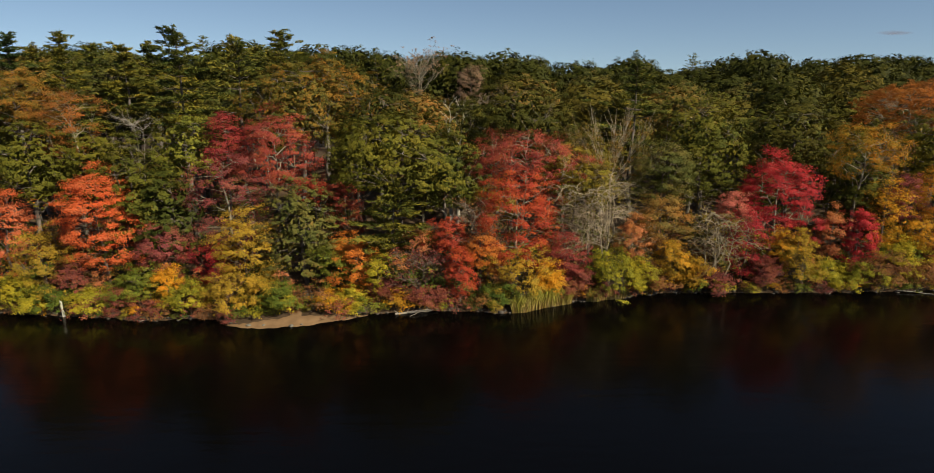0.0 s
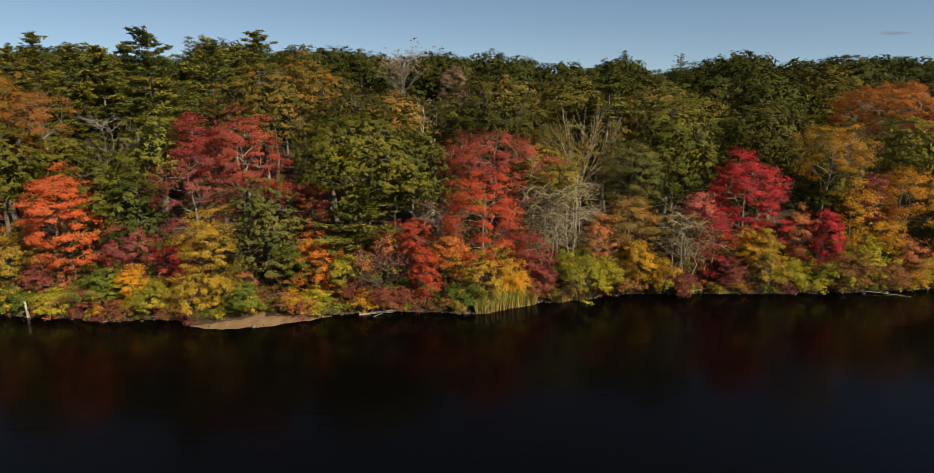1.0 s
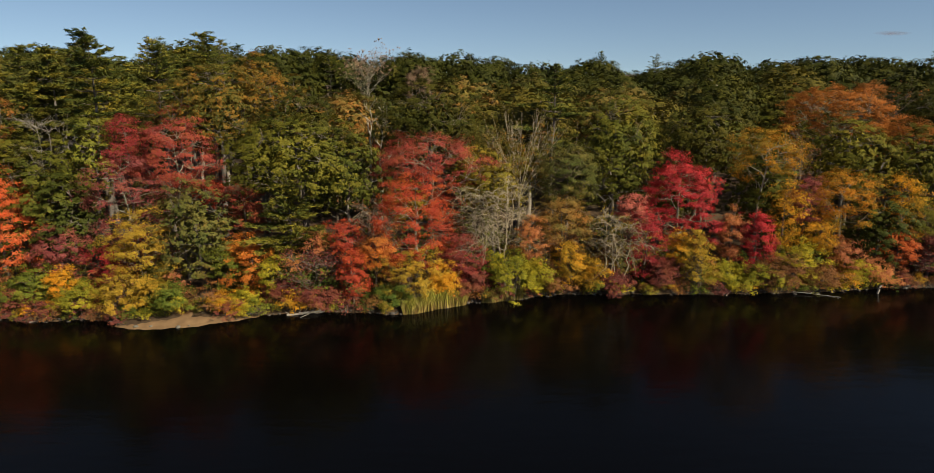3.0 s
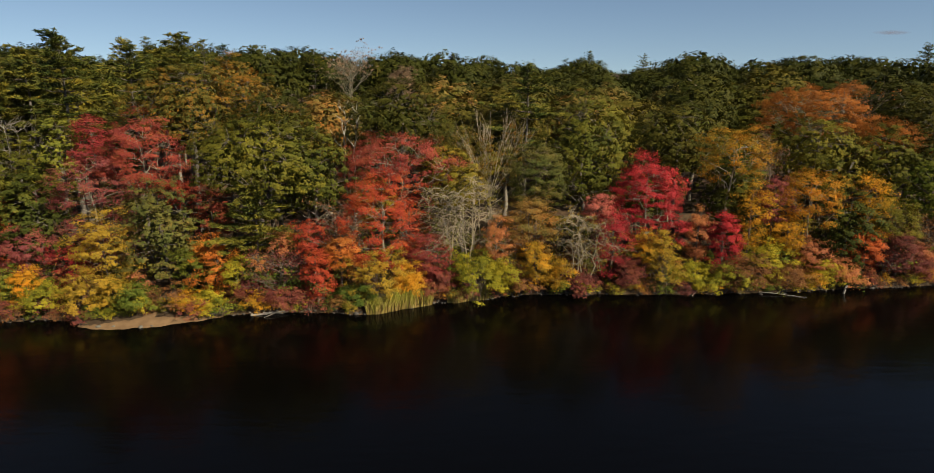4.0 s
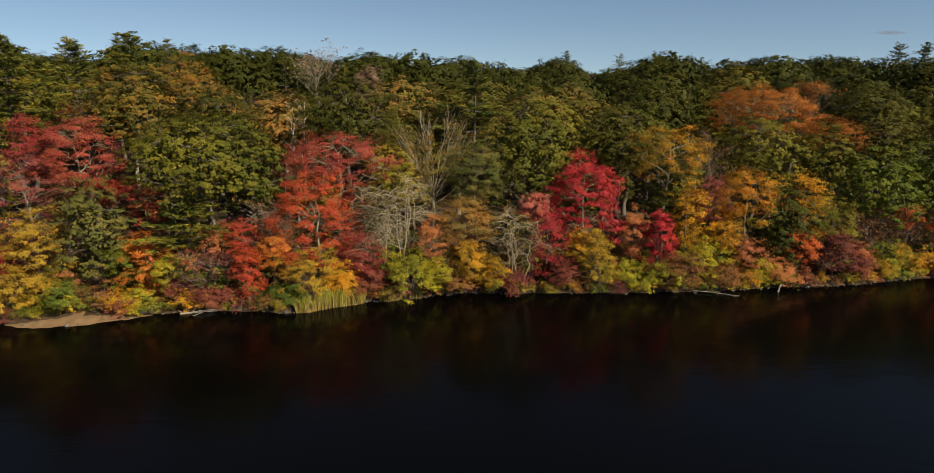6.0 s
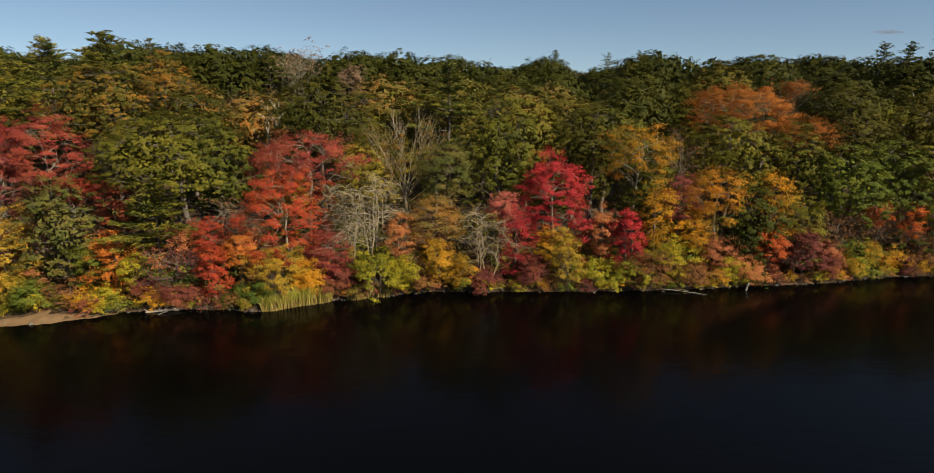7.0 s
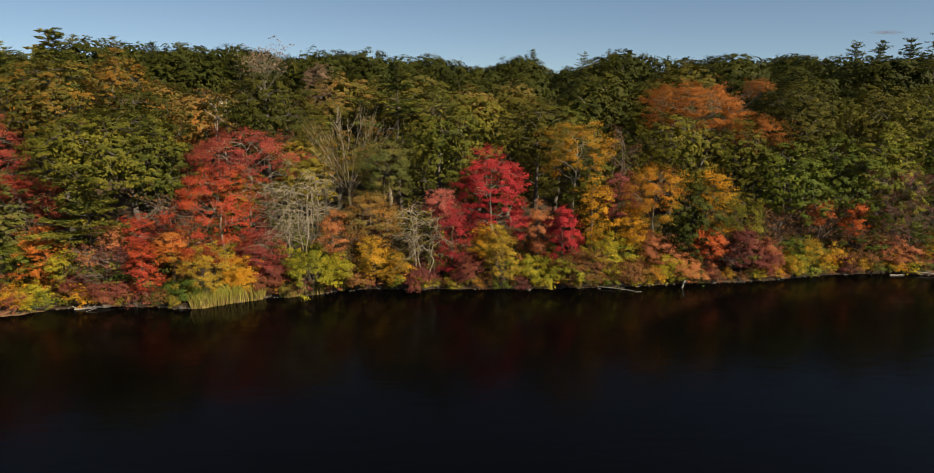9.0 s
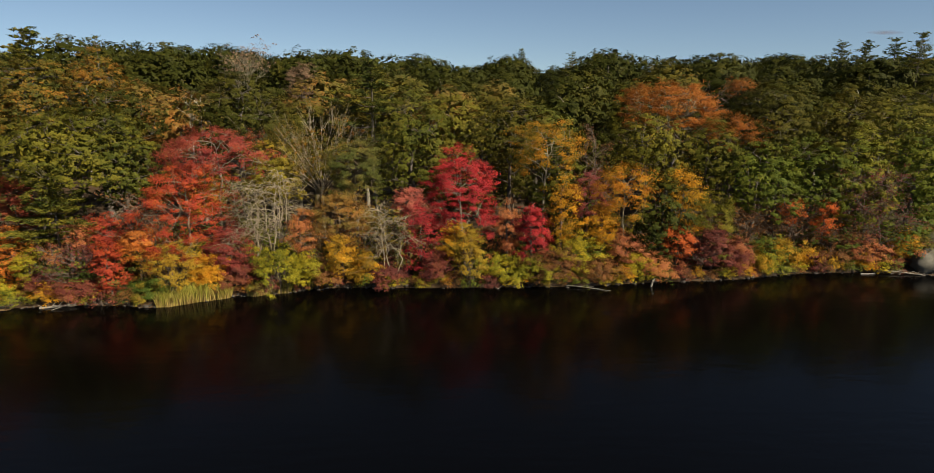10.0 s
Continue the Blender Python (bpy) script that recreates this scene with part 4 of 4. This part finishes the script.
# ---- undergrowth along the bank ----
rng = np.random.default_rng(11)
LOW = (("maroon", "low maroon shrub at the edge of the bank"), ("yellow", "low yellow-green shrub overhanging the water"), ("green_shrub", "low green shrub overhanging the water"),
       ("brown", "low russet shrub at the edge of the bank"), ("amber", "low amber-leaved shrub at the water"), ("olive", "low olive-green shrub on the bank"))
low_models, mid_models = [], []
for k, (leaf, label) in enumerate(LOW):
    low_models.append(tagged(bush("shrub", 1.25, 0.85, leaf, 500 + k, leaves=900, tips_n=16, size=0.115, clump=0.42), label, "shrub", "low shrubs along the bank"))
for k, (leaf, label) in enumerate((("brown_green", "mixed green and brown thicket shrub under the trees"), ("brown", "russet thicket shrub under the trees"), ("green_shrub", "green thicket shrub under the trees"), ("olive", "olive-green thicket shrub under the trees"), ("salmon", "pale orange thicket shrub under the trees"))):
    mid_models.append(tagged(bush("shrub", 3.4, 1.7, leaf, 530 + k, leaves=1200, tips_n=26, size=0.175, clump=0.6, bare=0.15), label, "shrub", "thicket shrubs under the trees"))


def scatter(models, x, y, s):
    """Sets out a model, itself the first time and then copies of it."""
    k = int(rng.integers(0, len(models)))
    m = pose(x, y, ground_at(x, y) - 0.02, 0, 0, rng.uniform(0, 360)) @ Matrix.Diagonal((s, s, s * rng.uniform(0.8, 1.15), 1))
    if models[k].get("stands"):
        copy_thing(models[k], m)
    else:
        models[k].matrix_basis = m
        models[k]["stands"] = 1


for x in np.arange(-47.0, 86.0, 1.15):
    x += rng.uniform(-0.4, 0.4)
    if -20.4 < x < -12.2 or 3.2 < x < 9.8 or 80.0 < x or abs(x + 36.75) < 1.3:
        continue
    scatter(low_models, x, float(shore(x)) + rng.uniform(0.12, 0.5), rng.uniform(0.65, 1.25))
for x in np.arange(-21.0, -11.0, 0.9):
    scatter(low_models, x, float(shore(x)) + float(np.interp(x, [-21, -17, -14.5, -11], [0.9, 1.5, 2.3, 1.0])) + rng.uniform(0, 0.5), rng.uniform(0.7, 1.2))
for x in np.arange(-50.0, 90.0, 1.5):
    x += rng.uniform(-0.7, 0.7)
    if not -16.4 < x < -14.8:
        scatter(mid_models, x, float(shore(x)) + rng.uniform(2.2, 5.5), rng.uniform(0.7, 1.3))

for x in np.arange(-52.0, 98.0, 4.2):
    x += rng.uniform(-1.2, 1.2)
    if not -17.4 < x < -14.2:
        scatter(mid_models, x, float(shore(x)) + rng.uniform(6.0, 12.0), rng.uniform(1.3, 1.9))

# ---- the wood behind: repeats of a few grown trees ----
KINDS = (("oak_green", "green oak of the wood, seen over the shore trees"), ("oak_dark", "dark green oak of the wood behind the shore"), ("olive", "olive-green oak of the wood behind the shore"),
         ("oak_green", "broad green oak of the wood with a lobed crown"), ("brown_green", "green and brown oak of the wood behind"), ("oak_dark", "dense dark oak of the wood behind"))
near_oaks, far_oaks = [], []
for k, (leaf, label) in enumerate(KINDS):
    wood = GREY_BARK if k % 2 else BARK
    near_oaks.append(tagged(broadleaf("oak_tree", 18.0, 6.0, 0.46, leaf, 900 + k, leaves=12000, tips_n=125, clump=1.1, flat=0.65, rise=0.5, jitter=0.28, dome=1.0, size=0.24, inner=800, spray=2.6, ragged=0.16, limbs=6, fine=False, lobes=0.13, shell=0.92, widest=0.35, sprays=7, wood=wood), label, "tree", "oaks of the wood behind the shore"))
    far_oaks.append(tagged(broadleaf("oak_tree", 18.0, 6.6, 0.48, leaf if leaf != "olive" else "oak_green", 920 + k, leaves=6000, tips_n=100, clump=1.25, flat=0.7, rise=0.45, jitter=0.25, dome=1.3, tuft=0.42, size=0.37, inner=480, spray=2.4, ragged=0.16, limbs=5, fine=False, lobes=0.13, shell=0.92, widest=0.32, sprays=6, wood=wood), label, "tree", "oaks of the wood behind the shore"))


def canopy(x, y):
    """The height of the treetops over the lake."""
    top = np.interp(y, [66, 72, 80, 100, 135, 235], [16.6, 18.2, 19.4, 21.5, 24.1, 26.9])
    rise = np.clip((-13 - x) / 20, 0, 1) * np.interp(y, [72, 82, 100, 135, 180], [0.0, 2.4, 3.5, 2.7, 0.8])
    swell = 1.0 * math.sin(x * 0.21 + y * 0.11) * math.sin(x * 0.083 - y * 0.19 + 1.0)
    return float(top + rise + swell)


for row, y0 in enumerate(np.arange(70.0, 129.0, 8.6)):
    half = 0.80 * (y0 + 8)
    for x0 in np.arange(-half, 33 + half, 9.4 + 0.02 * (y0 - 70)):
        x, y = x0 + rng.uniform(-2.4, 2.4) + 3.5 * (row % 2), y0 + rng.uniform(-2.2, 2.2)
        gz = ground_at(x, y)
        top = canopy(x, y) + rng.uniform(-2.6, 0.5)
        for xa, ya, ra, low, ga in STANDING:
            if ya > 64 and y < ya + 2 and abs(x - (16.5 + (xa - 16.5) * y / ya)) < ra + 2.5:
                top = min(top, 21.7 + (ga + low - 21.7) * y / ya)
        if top - gz < 5.5 or any(math.hypot(x - xa, y - ya) < 3.2 for xa, ya, ra, low, ga in STANDING):
            continue
        s = (top - gz) / 19.4
        models = near_oaks if y < 86 else far_oaks
        k = int(rng.integers(0, 6)) if x < 56 else (0, 1, 3, 5)[int(rng.integers(0, 4))]
        m = pose(x, y, gz, 0, 0, rng.uniform(0, 360)) @ Matrix.Diagonal((s * rng.uniform(0.9, 1.15), s * rng.uniform(0.9, 1.15), s, 1))
        if models[k].get("stands"):
            copy_thing(models[k], m)
        else:
            models[k].matrix_basis = m
            models[k]["stands"] = 1


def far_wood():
    """The wood farther back: a sheet of crown tops that closes the camera's view up to the skyline."""
    r = np.random.default_rng(21)
    sites, places, normals, stems = [], [], [], store()
    for y0 in np.arange(132.0, 204.0, 12.0):
        half = 0.80 * (y0 + 8)
        for x0 in np.arange(-half, 33 + half, 12.5):
            x, y = x0 + r.uniform(-4, 4), y0 + r.uniform(-4, 4)
            top = canopy(x, y) + (r.uniform(-1.3, 0.5) if r.random() < 0.4 else r.uniform(-4.8, -2.4))
            r0 = r.uniform(5.8, 8.4)
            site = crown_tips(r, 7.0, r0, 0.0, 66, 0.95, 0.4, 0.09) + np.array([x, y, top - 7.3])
            # leaves only on the upper domes, the part the camera sees
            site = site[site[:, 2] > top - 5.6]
            sites.append(site)
            tube(stems, [(x, y, ground_at(x, y) - 0.3), (x + 0.2, y, top - 3.0)], 0.3, 0.1, 4)
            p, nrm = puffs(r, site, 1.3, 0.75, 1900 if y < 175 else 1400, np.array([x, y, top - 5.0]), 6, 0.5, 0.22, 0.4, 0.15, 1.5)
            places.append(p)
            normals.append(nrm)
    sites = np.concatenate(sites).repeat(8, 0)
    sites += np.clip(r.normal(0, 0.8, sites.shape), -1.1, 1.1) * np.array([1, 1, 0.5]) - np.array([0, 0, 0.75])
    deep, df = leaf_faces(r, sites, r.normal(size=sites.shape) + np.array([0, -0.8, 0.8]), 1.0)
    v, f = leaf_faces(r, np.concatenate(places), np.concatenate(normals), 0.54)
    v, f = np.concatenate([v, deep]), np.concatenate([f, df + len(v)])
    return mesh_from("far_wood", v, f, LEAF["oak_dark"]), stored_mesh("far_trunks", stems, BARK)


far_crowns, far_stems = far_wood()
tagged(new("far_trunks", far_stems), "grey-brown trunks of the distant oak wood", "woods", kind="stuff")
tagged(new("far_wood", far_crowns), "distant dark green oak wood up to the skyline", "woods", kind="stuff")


# ---- reeds, beach, driftwood and stones ----
REED = reed_material()


def reed_bed(x0, x1, deep, count, tall):
    """A stand of reeds along the water's edge, thousands of blades."""
    x = rng.uniform(x0, x1, count)
    edge = np.sin(np.pi * (x - x0) / (x1 - x0)) ** 0.4
    y = shore(x) - 0.35 + rng.uniform(-0.2, deep, count) * edge
    h = tall * rng.uniform(0.5, 1.15, count) * (0.8 + 0.2 * np.sin(x * 3.1) * np.sin(x * 1.3 + 1)) * (0.75 + 0.25 * edge)
    a, w = rng.uniform(0, np.pi, count), rng.uniform(0.018, 0.04, count)
    bend = rng.normal(0.03, 0.2, (count, 2))
    foot = np.stack([x, y, np.full(count, -0.12)], 1)
    side = np.stack([np.cos(a) * w, np.sin(a) * w, w * 0], 1)
    mid = foot + np.stack([bend[:, 0] * 0.35 * h, bend[:, 1] * 0.35 * h, h * 0.6], 1)
    tip = foot + np.stack([bend[:, 0] * 1.3 * h, bend[:, 1] * 1.3 * h, h], 1)
    v = np.stack([foot - side, foot + side, mid + side, mid - side, tip], 1).reshape(-1, 3)
    i = np.arange(count)[:, None] * 5
    f = np.concatenate([i + np.array([[0, 1, 2]]), i + np.array([[0, 2, 3]]), i + np.array([[3, 2, 4]])])
    return tagged(new("reeds", mesh_from("reeds", v, f, REED)), "upright yellow-green reeds with tan feet in the shallows", "reeds", kind="stuff")


reed_bed(4.2, 10.1, 1.9, 3300, 2.1)
reed_bed(11.6, 15.6, 1.3, 1500, 1.7)


def beach():
    """A low tongue of trodden sandy earth."""
    xs, ys = np.arange(-21.2, -9.0, 0.15), np.arange(49.2, 58.5, 0.15)
    X, Y = np.meshgrid(xs, ys, indexing="ij")
    d = Y - shore(X)
    wob = 0.08 * np.sin(X * 3.1 + 1.0) + 0.06 * np.sin(X * 7.3 + Y * 2.0)
    wide = np.interp(X, [-20.6, -19.0, -17.0, -14.5, -12.0, -9.4], [0.15, 0.7, 1.2, 1.5, 0.9, 0.2])
    path = np.clip(1.0 - np.abs(X - (-15.2 - 0.18 * d)) / (0.75 - 0.06 * d), 0, 1) * np.clip((6.0 - d) * 2, 0, 1)
    m = np.clip(np.maximum((wide + wob - d) * 2.5, path * 3), 0, 1) * np.clip((d + 1.2) * 2, 0, 1)
    Z = terrain(X, Y) + 0.05 * m - 0.12 * (1 - m) + 0.01 * np.sin(X * 3.1 + Y * 2.3) * m
    Z = np.where((d < 0) & (d > -0.6), np.maximum(Z, 0.09 * (1 + d / 0.6) - 0.02), Z)
    v = np.stack([X, Y, Z], -1).reshape(-1, 3)
    a, b = len(xs), len(ys)
    i = (np.arange(a - 1)[:, None] * b + np.arange(b - 1)[None]).ravel()
    return mesh_from("beach", v, np.stack([i, i + b, i + b + 1, i + 1], 1), SAND, True)


tagged(new("beach", beach()), "small trodden beach of brown sandy earth at the water", "beach", kind="structure")


def limb(name, pts, r0, r1, label, material=BLEACHED, stubs=0, seed_no=1, category="driftwood", forks=()):
    """A bare fallen stem, its foot at the first point, with broken side branches."""
    r = np.random.default_rng(seed_no)
    root = new(name)
    pts = np.asarray(pts, float)
    origin = pts[0].copy()
    root.location = origin
    st = store()
    fine = [pts[0] - origin]
    for a, b in zip(pts[:-1], pts[1:]):
        fine += list(curve_between(r, a - origin, b - origin, 5, wobble=0.012)[1:])
    tube(st, fine, r0, r1, 8)
    trunk = part("stem", stored_mesh("stem", st, material), root)
    for way in forks:
        b = store()
        tube(b, curve_between(r, np.asarray(way[0]) - origin, np.asarray(way[1]) - origin, 6, 0, 0.03), way[2], 0.02, 6)
        part("branch", stored_mesh("branch", b, material), root)
    for k in range(stubs):
        j = r.integers(2, len(fine) - 1)
        b = store()
        way = (fine[-1] - fine[0]) / np.linalg.norm(fine[-1] - fine[0]) + r.normal(0, 0.7, 3)
        way[2] = abs(way[2]) * 0.5
        tube(b, curve_between(r, fine[j], fine[j] + way * r.uniform(0.4, 1.1), 4, 0, 0.06), r1 * 0.8, 0.01, 5)
        part("branch", stored_mesh("branch", b, material), root)
    return tagged(root, label, category)


def rock(name, x, y, z, sx, sy, sz, label, seed_no, material=STONE, rough=0.16, rz=0.0):
    """A weathered boulder: a ball broken by slow and fine waves."""
    bm = bmesh.new()
    bmesh.ops.create_icosphere(bm, subdivisions=4 if sx > 0.6 else 2, radius=1.0)
    for v in bm.verts:
        p = v.co.copy()
        n = noise.noise(p * 1.1 + Vector((seed_no * 3.7, 0, 0))) * rough * 2 + noise.noise(p * 3.1 + Vector((0, seed_no * 1.9, 0))) * rough * 0.9 + noise.noise(p * 7.0) * rough * 0.35
        v.co = p * (1 + n)
        v.co.x, v.co.y, v.co.z = v.co.x * sx, v.co.y * sy, v.co.z * sz
    me = bpy.data.meshes.new(name)
    bm.to_mesh(me)
    bm.free()
    me.polygons.foreach_set("use_smooth", np.ones(len(me.polygons), bool))
    me.materials.append(material)
    ob = new(name, me)
    ob.matrix_basis = pose(x, y, z, 0, 0, rz)
    return tagged(ob, label, "rock")


limb("fallen_log", [(-6.6, 53.3, 0.03), (-4.5, 53.75, 0.12), (-2.7, 54.2, 0.2)], 0.10, 0.07, "bleached fallen log lying half in the water at the bank", stubs=5, seed_no=3, category="log", forks=(((-2.9, 54.15, 0.2), (-5.2, 52.75, 0.03), 0.055), ((-3.4, 54.0, 0.17), (-4.9, 53.3, 0.3), 0.04), ((-6.3, 53.35, 0.05), (-6.7, 53.2, 0.4), 0.045)))
limb("driftwood_branch", [(-29.3, 51.55, 0.02), (-28.5, 51.9, 0.12), (-27.6, 52.5, 0.5)], 0.07, 0.03, "pale dead branch leaning on the muddy bank", stubs=3, seed_no=4)
limb("driftwood_branch", [(43.4, 59.2, 0.22), (45.5, 58.8, 0.10), (47.7, 58.1, 0.03)], 0.05, 0.02, "long pale branch reaching out over the water", stubs=3, seed_no=5)
limb("driftwood_branch", [(36.3, 58.5, 0.02), (36.9, 59.0, 0.30), (37.4, 59.6, 0.7)], 0.05, 0.02, "short pale branch stuck in the shallows", stubs=2, seed_no=6)
limb("driftwood_log", [(76.2, 63.3, 0.06), (77.8, 63.3, 0.08)], 0.08, 0.06, "short bleached log floating at the bank", stubs=1, seed_no=7, category="log")
limb("fallen_log", [(78.6, 63.9, 0.35), (80.8, 63.4, 0.2), (83.0, 62.9, 0.02)], 0.085, 0.04, "grey fallen log sloping from the bank into the water", stubs=4, seed_no=8, category="log")
limb("tree_stump", [(52.1, 59.3, -0.2), (52.25, 59.35, 0.5), (52.45, 59.4, 0.85)], 0.12, 0.08, "broken pale tree stump at the water's edge", stubs=0, seed_no=9, category="stump")


def old_post():
    """A weathered mooring post, split at its top."""
    root = new("wooden_post")
    root.location = (-36.75, 52.7, 0)
    st = store()
    tube(st, [(0.03, 0, -0.6), (0.0, 0, 0.1), (-0.05, 0.01, 0.7), (-0.08, 0.02, 1.35), (-0.09, 0.02, 1.5)], 0.14, 0.09, 9)
    part("shaft", stored_mesh("shaft", st, BLEACHED_BARK), root)
    sp = store()
    tube(sp, [(-0.12, 0.0, 1.35), (-0.13, 0.0, 1.62)], 0.05, 0.012, 5)
    part("splinter", stored_mesh("splinter", sp, BLEACHED_BARK), root)
    return tagged(root, "weathered pale wooden post standing in the shallows", "post")


old_post()
rock("boulder", 85.0, 65.0, 0.9, 2.6, 2.0, 1.85, "large rounded pale grey granite boulder at the water", 3, rough=0.2, rz=15)
rock("boulder", 87.3, 67.3, 2.0, 2.0, 1.6, 1.6, "pale granite boulder behind a larger one", 5, rough=0.12)
rock("rock", 68.4, 64.0, 0.35, 0.55, 0.5, 0.62, "pale upright stone at the edge of the bank", 7)
for k, (x, y, s) in enumerate(((-19.2, 50.55, 0.2), (-17.9, 50.6, 0.14), (-15.4, 50.45, 0.2), (-13.8, 51.7, 0.18), (-14.6, 50.8, 0.1), (-11.2, 52.4, 0.13))):
    rock("beach_stone", x, y, 0.06, s * 1.3, s, s * 0.75, "small grey stone at the beach's wet edge", 20 + k, rz=40.0 * k)


def bank_stones():
    """The small stones and clods at the foot of the bank, too many to count."""
    r = np.random.default_rng(5)
    bm = bmesh.new()
    bmesh.ops.create_icosphere(bm, subdivisions=1, radius=1.0)
    bv = np.array([v.co[:] for v in bm.verts])
    bf = np.array([[v.index for v in f.verts] for f in bm.faces])
    bm.free()
    V, Fc = [], []
    for k in range(600):
        x = r.uniform(-48, 90)
        if -20.5 < x < -11.5:
            x += 30.0
        s = r.uniform(0.05, 0.16) * (1.8 if r.random() < 0.06 else 1.0)
        y = float(shore(x)) + r.normal(0.05, 0.18)
        v = bv * (s * r.uniform(0.7, 1.3, 3) * np.array([1.3, 1.0, 0.7])) * r.uniform(0.85, 1.15, (len(bv), 1))
        V.append(v + np.array([x, y, max(0.0, ground_at(x, y)) + 0.2 * s]))
        Fc.append(bf + k * len(bv))
    return mesh_from("bank_stones", np.concatenate(V), np.concatenate(Fc), WET_STONE)


tagged(new("bank_stones", bank_stones()), "small dark wet stones along the foot of the bank", "stones", kind="stuff")


def cloud_wisp():
    """A thin dark streak of cloud, very far off and low in the sky."""
    mat, nt, bsdf = node_material("thin_cloud")
    tc = nt.nodes.new("ShaderNodeTexCoord")
    gr = nt.nodes.new("ShaderNodeTexGradient")
    gr.gradient_type = "SPHERICAL"
    link(nt, tc.outputs["Object"], gr.inputs["Vector"])
    a = maths(nt, "MULTIPLY", maths(nt, "MULTIPLY", gr.outputs["Fac"], noise_node(nt, 2.5, 4.0, stretch=(1.0, 1.0, 0.6))), 1.5)
    link(nt, a, bsdf.inputs["Alpha"])
    bsdf.inputs["Base Color"].default_value = (0.15, 0.15, 0.2, 1)
    bsdf.inputs["Roughness"].default_value = 1.0
    bm = bmesh.new()
    bmesh.ops.create_circle(bm, cap_ends=True, segments=32, radius=1.0, matrix=pose(0, 0, 0, 90))
    me = bpy.data.meshes.new("cloud")
    bm.to_mesh(me)
    bm.free()
    me.materials.append(mat)
    ob = new("cloud", me)
    ob.matrix_basis = Matrix.Translation((2199.0, 3346.0, 208.0)) @ Matrix.Diagonal((105, 60, 13, 1))
    ob.visible_shadow = False
    return tagged(ob, "thin grey streak of cloud low in the blue sky", "cloud", kind="structure")


cloud_wisp()
